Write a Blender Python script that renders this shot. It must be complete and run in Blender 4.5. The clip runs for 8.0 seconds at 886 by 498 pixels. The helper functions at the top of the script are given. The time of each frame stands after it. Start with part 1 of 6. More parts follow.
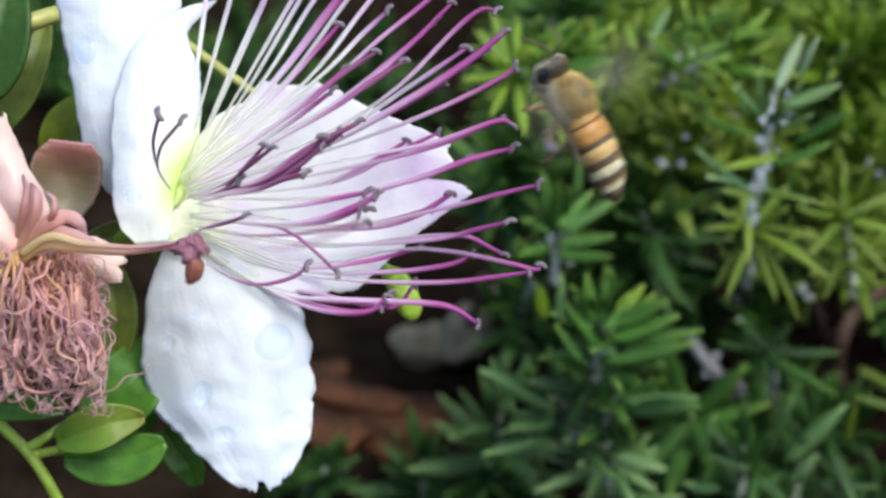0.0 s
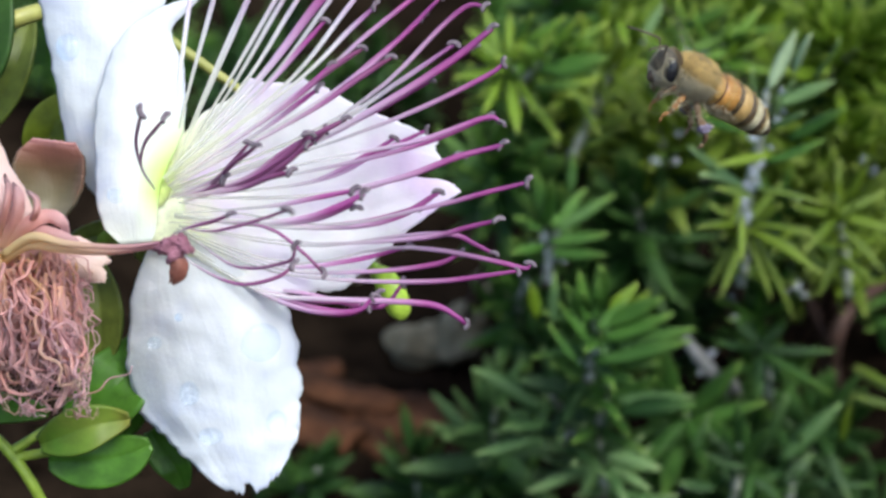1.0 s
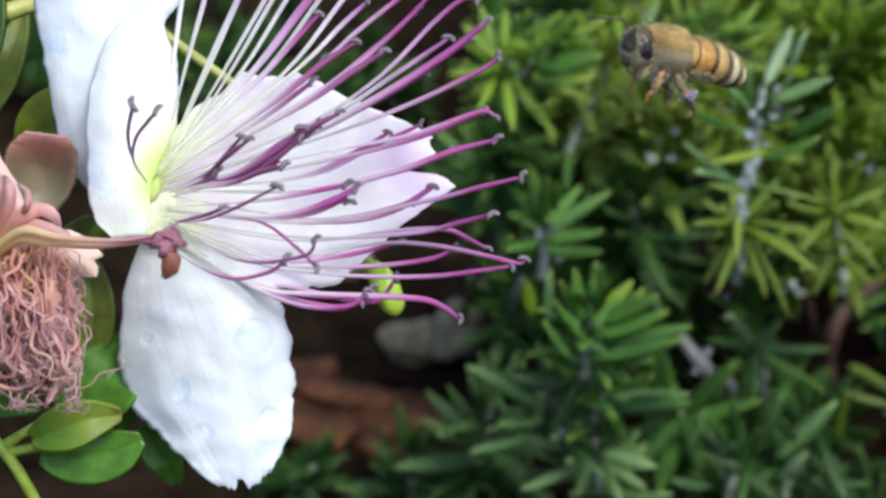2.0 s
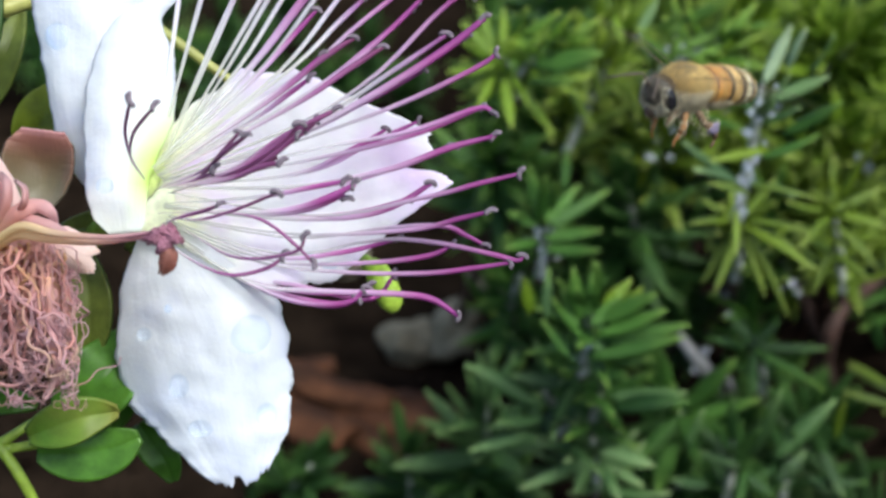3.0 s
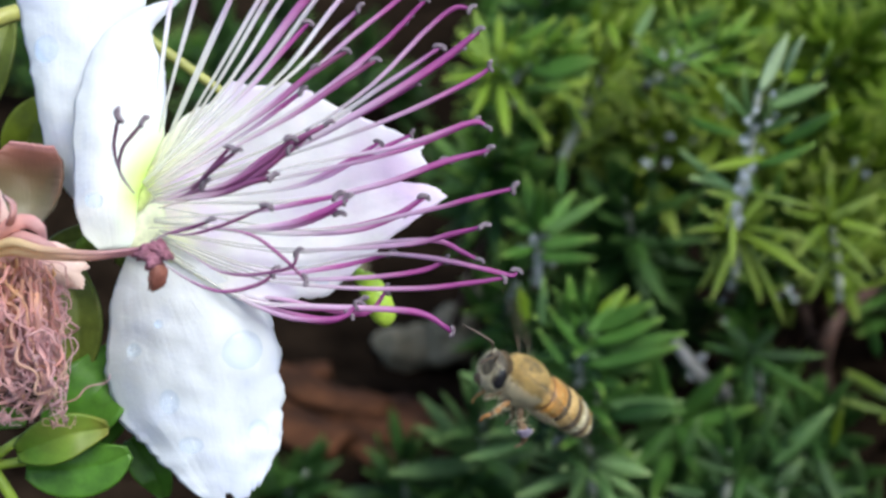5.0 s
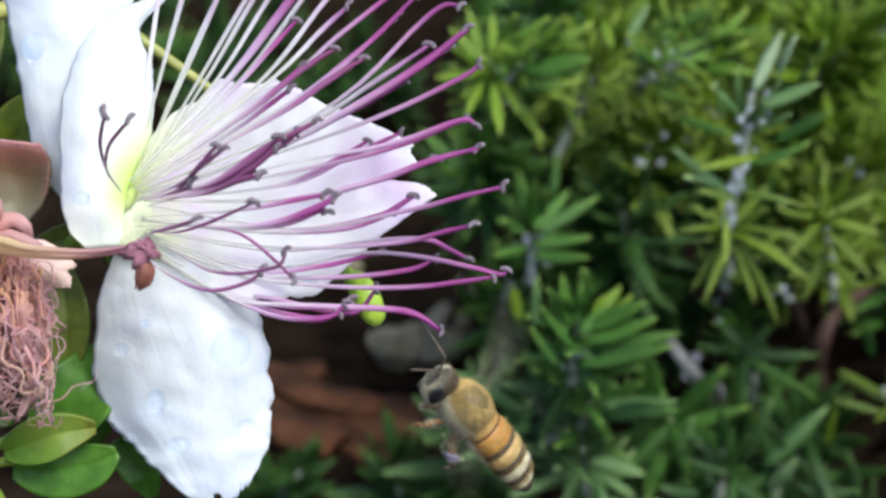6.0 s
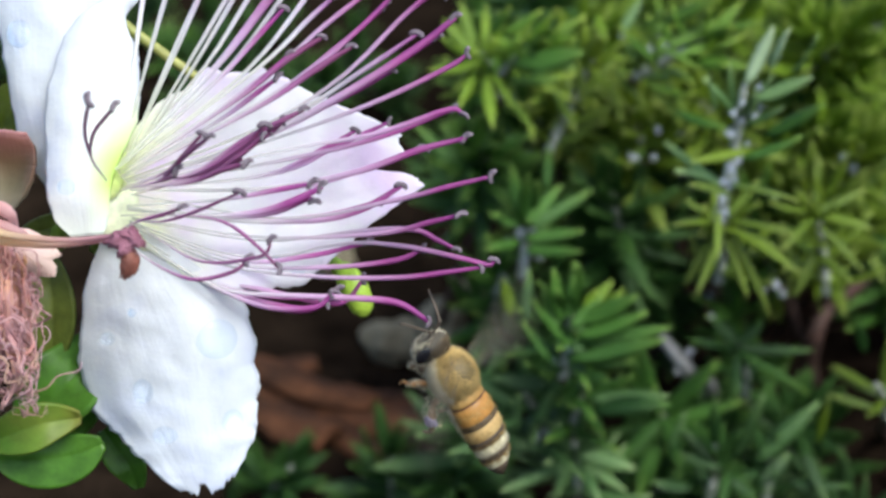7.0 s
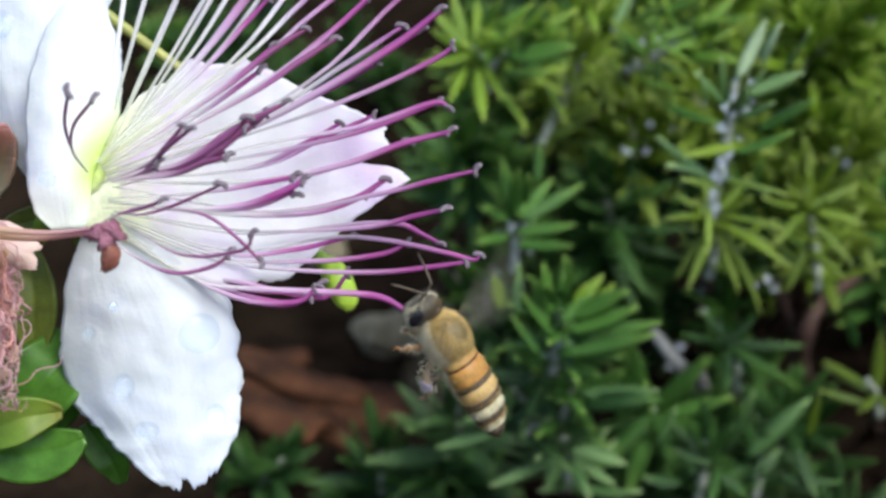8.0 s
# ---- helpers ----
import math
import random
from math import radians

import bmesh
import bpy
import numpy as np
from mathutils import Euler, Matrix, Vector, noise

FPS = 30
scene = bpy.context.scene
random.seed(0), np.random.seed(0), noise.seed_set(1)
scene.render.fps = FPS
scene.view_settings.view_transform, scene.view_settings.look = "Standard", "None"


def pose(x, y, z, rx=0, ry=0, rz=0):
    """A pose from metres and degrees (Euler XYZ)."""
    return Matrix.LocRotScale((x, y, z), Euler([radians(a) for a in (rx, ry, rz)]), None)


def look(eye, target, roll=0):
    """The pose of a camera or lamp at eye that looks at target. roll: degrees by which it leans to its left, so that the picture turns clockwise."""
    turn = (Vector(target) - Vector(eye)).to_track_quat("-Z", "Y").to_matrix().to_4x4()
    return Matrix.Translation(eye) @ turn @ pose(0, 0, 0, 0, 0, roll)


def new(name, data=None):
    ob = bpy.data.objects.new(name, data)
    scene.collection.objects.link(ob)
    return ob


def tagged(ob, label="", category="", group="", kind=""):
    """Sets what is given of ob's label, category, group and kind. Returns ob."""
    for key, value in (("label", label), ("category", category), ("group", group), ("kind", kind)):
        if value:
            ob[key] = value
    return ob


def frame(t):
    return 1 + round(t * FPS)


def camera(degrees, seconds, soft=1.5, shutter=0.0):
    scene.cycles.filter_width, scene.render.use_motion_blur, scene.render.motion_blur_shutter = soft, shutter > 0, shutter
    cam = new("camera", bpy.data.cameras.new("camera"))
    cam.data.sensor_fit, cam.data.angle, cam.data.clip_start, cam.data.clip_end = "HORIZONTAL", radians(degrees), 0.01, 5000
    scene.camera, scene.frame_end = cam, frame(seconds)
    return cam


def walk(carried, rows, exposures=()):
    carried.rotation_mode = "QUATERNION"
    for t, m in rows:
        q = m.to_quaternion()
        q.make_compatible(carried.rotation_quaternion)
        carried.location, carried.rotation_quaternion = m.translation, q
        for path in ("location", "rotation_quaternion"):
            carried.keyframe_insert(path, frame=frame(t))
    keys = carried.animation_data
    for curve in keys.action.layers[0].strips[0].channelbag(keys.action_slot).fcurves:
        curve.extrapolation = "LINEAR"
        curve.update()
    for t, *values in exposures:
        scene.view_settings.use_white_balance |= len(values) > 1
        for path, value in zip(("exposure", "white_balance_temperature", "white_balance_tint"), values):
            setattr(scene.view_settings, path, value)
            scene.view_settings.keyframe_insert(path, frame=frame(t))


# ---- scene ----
# ---- camera ----
FOCUS = 0.124
cam = camera(32.0, 8.0, soft=2.85, shutter=0.6)
cam.data.dof.use_dof = True
cam.data.dof.focus_distance = FOCUS
cam.data.dof.aperture_fstop = 45.0
PATH = [
    (0, (0.00003, 0.00063, 0.20204), (0.00052, 0.27039, 0.07078), 0.33),
    (0.5, (0.00058, 0.00139, 0.20184), (0.00119, 0.27092, 0.0701), 0.47),
    (1, (0.00071, 0.00199, 0.20138), (0.0019, 0.27164, 0.06991), 0.21),
    (1.5, (0.00088, 0.00232, 0.20112), (0.00235, 0.27185, 0.06941), 0.35),
    (3, (0.00096, 0.00255, 0.20043), (0.00316, 0.27213, 0.06881), 0.48),
    (3.5, (0.00101, 0.00289, 0.20062), (0.00327, 0.27254, 0.06915), 0.50),
    (4, (0.00094, 0.00288, 0.20072), (0.00323, 0.27266, 0.06953), 0.37),
    (4.5, (0.00105, 0.00353, 0.20097), (0.00348, 0.27322, 0.0696), 0.47),
    (6, (0.00189, 0.00479, 0.20054), (0.00527, 0.27439, 0.069), 0.63),
    (6.5, (0.00224, 0.00489, 0.20028), (0.00615, 0.27448, 0.06872), 0.69),
    (7, (0.0026, 0.00506, 0.19985), (0.00673, 0.27436, 0.06772), 0.88),
    (7.5, (0.00291, 0.00576, 0.19946), (0.00756, 0.27466, 0.06653), 1.07),
    (8, (0.00346, 0.00605, 0.1995), (0.0085, 0.27474, 0.06616), 1.20),
]
walk(cam, [(t, look(eye, target, roll)) for t, eye, target, roll in PATH], [(0.0, 0.42, 6300.0, 2.0), (8.0, 0.42, 6300.0, 2.0)])

# ---- light ----
SUN_HEIGHT, SUN_TURN = radians(56), radians(140)
world = bpy.data.worlds.new("sky")
scene.world = world
world.use_nodes = True
sky = world.node_tree.nodes.new("ShaderNodeTexSky")
sky.sky_type = "NISHITA"
sky.sun_disc = False
sky.sun_elevation, sky.sun_rotation = SUN_HEIGHT, SUN_TURN
sky.air_density, sky.dust_density = 1.0, 3.0
backing = world.node_tree.nodes["Background"]
backing.inputs["Strength"].default_value = 0.15
world.node_tree.links.new(sky.outputs["Color"], backing.inputs["Color"])
sun = new("sun", bpy.data.lights.new("sun", "SUN"))
sun.data.energy, sun.data.angle, sun.data.color = 2.55, radians(26), (1.0, 0.985, 0.96)
sun_way = Vector((math.sin(SUN_TURN) * math.cos(SUN_HEIGHT), math.cos(SUN_TURN) * math.cos(SUN_HEIGHT), math.sin(SUN_HEIGHT)))
sun.matrix_world = look(sun_way * 10, (0, 0, 0))

# ---- materials ----
MM = 0.001


def nodes_of(name):
    m = bpy.data.materials.new(name)
    m.use_nodes = True
    tree = m.node_tree
    return m, tree, tree.nodes["Principled BSDF"]


def add_node(tree, kind, **values):
    n = tree.nodes.new(kind)
    for key, value in values.items():
        n.inputs[key].default_value = value
    return n


def ramp_node(tree, source, stops):
    r = tree.nodes.new("ShaderNodeValToRGB")
    while len(r.color_ramp.elements) < len(stops):
        r.color_ramp.elements.new(0.5)
    for e, (place, colour) in zip(r.color_ramp.elements, stops):
        e.position, e.color = place, (*colour, 1)
    tree.links.new(source, r.inputs["Fac"])
    return r


def noise_node(tree, scale, detail=3.0, rough=0.55):
    c = tree.nodes.new("ShaderNodeTexCoord")
    n = add_node(tree, "ShaderNodeTexNoise", Scale=scale, Detail=detail, Roughness=rough)
    tree.links.new(c.outputs["Object"], n.inputs["Vector"])
    return n


def mixed(tree, a, b, factor, mode="MIX"):
    m = tree.nodes.new("ShaderNodeMix")
    m.data_type, m.blend_type = "RGBA", mode
    for socket, value in ((m.inputs[6], a), (m.inputs[7], b), (m.inputs[0], factor)):
        if isinstance(value, bpy.types.NodeSocket):
            tree.links.new(value, socket)
        elif isinstance(value, tuple):
            socket.default_value = (*value, 1)
        else:
            socket.default_value = value
    return m.outputs[2]


def relief(tree, bsdf, source, strength, depth):
    b = add_node(tree, "ShaderNodeBump", Strength=strength, Distance=depth)
    tree.links.new(source, b.inputs["Height"])
    tree.links.new(b.outputs["Normal"], bsdf.inputs["Normal"])


def attr_node(tree, name):
    a = tree.nodes.new("ShaderNodeAttribute")
    a.attribute_name = name
    return a.outputs["Fac"]


def see_through(tree, bsdf, colour, share):
    """Light that passes through a thin petal or leaf."""
    t = tree.nodes.new("ShaderNodeBsdfTranslucent")
    m = tree.nodes.new("ShaderNodeMixShader")
    m.inputs[0].default_value = share
    if isinstance(colour, tuple):
        t.inputs["Color"].default_value = (*colour, 1)
    else:
        tree.links.new(colour, t.inputs["Color"])
    tree.links.new(bsdf.outputs[0], m.inputs[1])
    tree.links.new(t.outputs[0], m.inputs[2])
    tree.links.new(m.outputs[0], tree.nodes["Material Output"].inputs["Surface"])


def plain(name, dark, light, scale, rough, bump=0.3, depth=0.0002, coat=0.0, metal=0.0, spec=0.5):
    """Two tones over coarse and fine grain."""
    m, tree, bsdf = nodes_of(name)
    big, fine = noise_node(tree, scale), noise_node(tree, scale * 7)
    c = ramp_node(tree, big.outputs["Fac"], [(0.3, dark), (0.7, light)])
    f = ramp_node(tree, fine.outputs["Fac"], [(0.25, (0.75, 0.75, 0.75)), (0.75, (1.15, 1.15, 1.15))])
    tree.links.new(mixed(tree, c.outputs[0], f.outputs[0], 1.0, "MULTIPLY"), bsdf.inputs["Base Color"])
    bsdf.inputs["Roughness"].default_value = rough
    bsdf.inputs["Metallic"].default_value = metal
    bsdf.inputs["Coat Weight"].default_value = coat
    bsdf.inputs["Specular IOR Level"].default_value = spec
    relief(tree, bsdf, fine.outputs["Fac"], bump, depth)
    return m


def petal_material(name, stops, blush, blush_at, heart=None):
    """White petal: tint along its length, a blush that comes and goes, fine veins across."""
    m, tree, bsdf = nodes_of(name)
    along, across = attr_node(tree, "along"), attr_node(tree, "across")
    base = ramp_node(tree, along, stops)
    soft = noise_node(tree, 160, 2)
    where = ramp_node(tree, soft.outputs["Fac"], [(blush_at, (0, 0, 0)), (blush_at + 0.3, (1, 1, 1))])
    colour = mixed(tree, base.outputs[0], blush, where.outputs[0])
    fleck = noise_node(tree, 520, 4, 0.65)
    dapple = ramp_node(tree, fleck.outputs["Fac"], [(0.32, (0.95, 0.95, 0.98)), (0.6, (1.0, 1.0, 1.0))])
    colour = mixed(tree, colour, dapple.outputs[0], 1.0, "MULTIPLY")
    if heart:
        flip = tree.nodes.new("ShaderNodeMath")
        flip.operation = "MULTIPLY"
        flip.inputs[1].default_value = -1.0
        tree.links.new(across, flip.inputs[0])
        rim = ramp_node(tree, flip.outputs[0], [(0.1, (0, 0, 0)), (0.95, (1, 1, 1))])
        low = ramp_node(tree, along, [(0.05, (0.15, 0.15, 0.15)), (0.19, (1, 1, 1)), (0.27, (1, 1, 1)), (0.5, (0, 0, 0))])
        colour = mixed(tree, colour, heart, mixed(tree, rim.outputs[0], low.outputs[0], 1.0, "MULTIPLY"))
    tree.links.new(colour, bsdf.inputs["Base Color"])
    bsdf.inputs["Roughness"].default_value = 0.5
    bsdf.inputs["Sheen Weight"].default_value = 0.15
    join = tree.nodes.new("ShaderNodeCombineXYZ")
    tree.links.new(along, join.inputs[0])
    tree.links.new(across, join.inputs[1])
    stretch = tree.nodes.new("ShaderNodeVectorMath")
    stretch.operation = "MULTIPLY"
    stretch.inputs[1].default_value = (3.0, 9.0, 1.0)
    tree.links.new(join.outputs[0], stretch.inputs[0])
    veins = add_node(tree, "ShaderNodeTexNoise", Scale=1.0, Detail=2.0, Roughness=0.6)
    tree.links.new(stretch.outputs[0], veins.inputs["Vector"])
    crumple = noise_node(tree, 330, 5, 0.62)
    both = tree.nodes.new("ShaderNodeMath")
    both.operation = "ADD"
    faint = tree.nodes.new("ShaderNodeMath")
    faint.operation = "MULTIPLY"
    faint.inputs[1].default_value = 0.3
    tree.links.new(veins.outputs["Fac"], faint.inputs[0])
    tree.links.new(faint.outputs[0], both.inputs[0])
    tree.links.new(crumple.outputs["Fac"], both.inputs[1])
    relief(tree, bsdf, both.outputs[0], 0.36, 0.0005)
    see_through(tree, bsdf, colour, 0.24)
    return m


def leaf_material(name, dark, light, tip, rough=0.45, share=0.18):
    """Leaf: own tone leaf by leaf, paler towards the tip, fine grain."""
    m, tree, bsdf = nodes_of(name)
    own = tree.nodes.new("ShaderNodeObjectInfo")
    isle = tree.nodes.new("ShaderNodeNewGeometry")
    mix = tree.nodes.new("ShaderNodeMath")
    mix.operation = "ADD"
    tree.links.new(own.outputs["Random"], mix.inputs[0])
    tree.links.new(isle.outputs["Random Per Island"], mix.inputs[1])
    wrap = tree.nodes.new("ShaderNodeMath")
    wrap.operation = "FRACT"
    tree.links.new(mix.outputs[0], wrap.inputs[0])
    tone = ramp_node(tree, wrap.outputs[0], [(0.0, dark), (1.0, light)])
    ends = ramp_node(tree, attr_node(tree, "along"), [(0.55, (0, 0, 0)), (0.82, (0.3, 0.3, 0.3)), (0.94, (1.0, 1.0, 1.0))])
    colour = mixed(tree, tone.outputs[0], tip, ends.outputs[0])
    grain = noise_node(tree, 700)
    g = ramp_node(tree, grain.outputs["Fac"], [(0.3, (0.7, 0.7, 0.7)), (0.7, (1.2, 1.2, 1.2))])
    colour = mixed(tree, colour, g.outputs[0], 1.0, "MULTIPLY")
    tree.links.new(colour, bsdf.inputs["Base Color"])
    bsdf.inputs["Roughness"].default_value = rough
    bsdf.inputs["Specular IOR Level"].default_value = 0.31
    relief(tree, bsdf, grain.outputs["Fac"], 0.25, 0.0003)
    see_through(tree, bsdf, colour, share)
    return m


def along_material(name, stops, rough=0.5, share=0.3, watery=0.0):
    """A thin round stalk that changes colour from foot to tip; a watery one is half clear at its foot."""
    m, tree, bsdf = nodes_of(name)
    base = ramp_node(tree, attr_node(tree, "along"), stops)
    own = tree.nodes.new("ShaderNodeObjectInfo")
    v = ramp_node(tree, own.outputs["Random"], [(0.0, (0.82, 0.82, 0.82)), (1.0, (1.0, 1.0, 1.0))])
    colour = mixed(tree, base.outputs[0], v.outputs[0], 1.0, "MULTIPLY")
    tree.links.new(colour, bsdf.inputs["Base Color"])
    bsdf.inputs["Roughness"].default_value = rough
    see_through(tree, bsdf, colour, share)
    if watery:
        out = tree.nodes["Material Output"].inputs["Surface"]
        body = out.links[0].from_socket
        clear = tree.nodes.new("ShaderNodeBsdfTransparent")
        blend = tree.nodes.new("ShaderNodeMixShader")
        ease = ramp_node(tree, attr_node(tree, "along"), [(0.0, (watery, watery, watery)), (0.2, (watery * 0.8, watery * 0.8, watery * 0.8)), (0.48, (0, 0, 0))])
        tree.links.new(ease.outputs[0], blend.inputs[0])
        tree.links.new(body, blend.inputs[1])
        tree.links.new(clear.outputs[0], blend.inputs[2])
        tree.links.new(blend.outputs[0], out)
    return m


petal_lilac = petal_material("lilac_petal", [(0.0, (0.84, 0.93, 0.36)), (0.1, (0.91, 0.95, 0.6)), (0.24, (0.93, 0.94, 0.84)), (0.42, (0.92, 0.91, 0.93)), (1.0, (0.88, 0.87, 0.92))], (0.85, 0.7, 0.93), 0.4)
base_pale = plain("pale_flower_base", (0.85, 0.9, 0.5), (0.9, 0.92, 0.74), 200, 0.7, 0.1)
# bluish blush and tip put soft petal shading into these two whites
petal_plain = petal_material("plain_petal", [(0.0, (0.91, 0.92, 0.84)), (0.15, (0.9, 0.9, 0.92)), (0.6, (0.82, 0.85, 0.91)), (1.0, (0.78, 0.81, 0.91))], (0.69, 0.73, 0.91), 0.47)
petal_heart = petal_material("upright_petal", [(0.0, (0.88, 0.9, 0.82)), (0.15, (0.9, 0.9, 0.91)), (1.0, (0.83, 0.86, 0.92))], (0.7, 0.75, 0.91), 0.5, (0.7, 0.9, 0.22))
withered_shred = petal_material("withered_shred", [(0.0, (0.74, 0.4, 0.27)), (0.4, (0.68, 0.36, 0.32)), (1.0, (0.64, 0.38, 0.36))], (0.56, 0.29, 0.33), 0.45)
nectary_green = plain("nectary", (0.72, 0.88, 0.24), (0.84, 0.92, 0.5), 200, 0.6, 0.1)
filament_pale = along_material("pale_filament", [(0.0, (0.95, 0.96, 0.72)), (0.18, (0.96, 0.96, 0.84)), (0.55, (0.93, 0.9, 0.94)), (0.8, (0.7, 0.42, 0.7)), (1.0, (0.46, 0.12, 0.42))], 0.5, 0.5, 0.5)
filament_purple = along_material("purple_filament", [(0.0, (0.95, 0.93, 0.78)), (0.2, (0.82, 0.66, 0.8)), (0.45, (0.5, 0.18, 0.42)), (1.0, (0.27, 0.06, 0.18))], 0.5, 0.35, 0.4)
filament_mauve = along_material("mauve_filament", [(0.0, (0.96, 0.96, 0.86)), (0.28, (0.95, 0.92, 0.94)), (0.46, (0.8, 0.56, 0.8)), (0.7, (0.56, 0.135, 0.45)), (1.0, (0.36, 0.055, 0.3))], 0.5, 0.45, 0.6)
anther_grey = plain("anther", (0.1, 0.07, 0.1), (0.33, 0.27, 0.32), 900, 0.6, 0.5)
withered_pink = along_material("withered_pink", [(0.0, (0.83, 0.52, 0.33)), (0.22, (0.80, 0.41, 0.36)), (0.55, (0.75, 0.43, 0.43)), (1.0, (0.69, 0.46, 0.50))], 0.5, 0.45)
withered_petal = petal_material("withered_petal", [(0.0, (0.82, 0.46, 0.4)), (0.3, (0.86, 0.58, 0.54)), (0.6, (0.87, 0.66, 0.61)), (1.0, (0.82, 0.62, 0.55))], (0.8, 0.5, 0.48), 0.48)
withered_mauve = along_material("withered_mauve", [(0.0, (0.82, 0.48, 0.37)), (0.35, (0.76, 0.43, 0.45)), (1.0, (0.68, 0.46, 0.52))], 0.5, 0.45)
withered_tan = along_material("withered_tan", [(0.0, (0.81, 0.52, 0.21)), (0.4, (0.77, 0.46, 0.36)), (1.0, (0.71, 0.52, 0.43))], 0.5, 0.45)
straw_style = along_material("straw_style", [(0.0, (0.95, 0.75, 0.36)), (0.4, (0.93, 0.7, 0.44)), (0.72, (0.72, 0.42, 0.4)), (1.0, (0.42, 0.15, 0.26))], 0.4, 0.4)
shrivelled = plain("shrivelled_ovary", (0.2, 0.06, 0.1), (0.46, 0.2, 0.28), 700, 0.55, 0.8, 0.0004)
rust_tip = plain("rust_tip", (0.16, 0.05, 0.035), (0.32, 0.12, 0.09), 700, 0.6, 0.6)
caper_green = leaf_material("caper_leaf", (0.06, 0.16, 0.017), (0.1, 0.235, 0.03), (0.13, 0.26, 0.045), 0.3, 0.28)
# darker copy of the caper leaf green, with shade put into its colour
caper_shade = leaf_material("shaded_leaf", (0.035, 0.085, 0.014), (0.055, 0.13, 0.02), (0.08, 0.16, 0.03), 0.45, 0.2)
caper_yellow = leaf_material("yellowing_leaf", (0.15, 0.2, 0.014), (0.21, 0.26, 0.02), (0.24, 0.28, 0.03), 0.4, 0.3)
caper_olive = leaf_material("olive_leaf", (0.13, 0.17, 0.03), (0.19, 0.23, 0.045), (0.2, 0.2, 0.07), 0.4, 0.25)
caper_blush = plain("blushing_leaf", (0.17, 0.15, 0.03), (0.1, 0.21, 0.02), 110, 0.5, 0.3, spec=0.3)
sepal_red = petal_material("reddish_sepal", [(0.0, (0.27, 0.24, 0.18)), (0.3, (0.2, 0.17, 0.1)), (0.6, (0.15, 0.09, 0.045)), (0.9, (0.28, 0.11, 0.085)), (1.0, (0.55, 0.26, 0.26))], (0.34, 0.17, 0.13), 0.5)
stem_olive = plain("olive_stem", (0.28, 0.3, 0.07), (0.42, 0.4, 0.12), 150, 0.45, 0.3)
stem_green = plain("caper_stem", (0.22, 0.33, 0.03), (0.32, 0.44, 0.06), 150, 0.4, 0.3)
bud_green = plain("bud", (0.34, 0.52, 0.04), (0.46, 0.62, 0.08), 220, 0.4, 0.3)
# own greens, with the shrub's low shade also put into the dark tone
herb_dark = leaf_material("dark_shaded_herb_leaf", (0.018, 0.054, 0.012), (0.05, 0.12, 0.026), (0.1, 0.2, 0.042))
herb_mid = leaf_material("green_herb_leaf", (0.029, 0.085, 0.014), (0.08, 0.19, 0.03), (0.21, 0.35, 0.07))
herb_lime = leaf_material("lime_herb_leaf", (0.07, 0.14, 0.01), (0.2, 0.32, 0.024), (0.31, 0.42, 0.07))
herb_blue = leaf_material("greyish_herb_leaf", (0.025, 0.062, 0.018), (0.07, 0.145, 0.044), (0.18, 0.29, 0.1))
herb_olive = leaf_material("olive_herb_leaf", (0.07, 0.12, 0.011), (0.19, 0.28, 0.022), (0.3, 0.38, 0.08))
herb_pale = leaf_material("pale_herb_leaf", (0.36, 0.5, 0.26), (0.52, 0.66, 0.42), (0.62, 0.74, 0.46))
herb_fresh = leaf_material("fresh_herb_leaf", (0.05, 0.12, 0.012), (0.13, 0.255, 0.026), (0.34, 0.46, 0.07))
herb_moss = leaf_material("moss_herb_leaf", (0.045, 0.08, 0.01), (0.12, 0.18, 0.018), (0.2, 0.26, 0.05))
herb_sage = leaf_material("sage_herb_leaf", (0.07, 0.15, 0.045), (0.15, 0.26, 0.09), (0.3, 0.42, 0.18))
herb_stem = plain("herb_stem", (0.24, 0.27, 0.21), (0.46, 0.48, 0.43), 500, 0.7, 0.5)
stalk_pale = plain("pale_stalk", (0.22, 0.21, 0.2), (0.42, 0.41, 0.4), 300, 0.8, 0.6)
twig_brown = plain("twig", (0.03, 0.014, 0.01), (0.075, 0.034, 0.025), 300, 0.75, 0.6)
blossom_pale = plain("pale_blossom", (0.44, 0.49, 0.55), (0.64, 0.68, 0.74), 600, 0.6)
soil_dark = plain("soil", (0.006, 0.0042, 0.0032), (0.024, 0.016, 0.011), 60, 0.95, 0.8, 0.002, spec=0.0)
bark_red = plain("red_bark", (0.018, 0.009, 0.006), (0.15, 0.06, 0.028), 90, 0.8, 0.9, 0.0012, spec=0.2)
stone_grey = plain("grey_stone", (0.16, 0.135, 0.09), (0.36, 0.31, 0.22), 120, 0.85, 0.5, 0.0006, spec=0.2)
eye_black = plain("eye", (0.008, 0.008, 0.012), (0.022, 0.021, 0.026), 600, 0.16, 0.05)
head_grey = plain("bee_head", (0.025, 0.02, 0.015), (0.075, 0.06, 0.042), 900, 0.6, 0.5)
face_pale = plain("bee_face", (0.6, 0.53, 0.37), (0.78, 0.7, 0.53), 900, 0.8, 0.5)
thorax_brown = plain("bee_thorax", (0.11, 0.08, 0.03), (0.2, 0.145, 0.06), 900, 0.45, 0.3)
fur_brown = plain("bee_back_fur", (0.22, 0.14, 0.05), (0.4, 0.27, 0.1), 500, 0.8, 0.2)
fur_dark = plain("bee_crown_fur", (0.06, 0.04, 0.025), (0.14, 0.095, 0.05), 500, 0.8, 0.2)
fur_grey = plain("bee_face_down", (0.16, 0.135, 0.1), (0.32, 0.28, 0.21), 500, 0.8, 0.2)
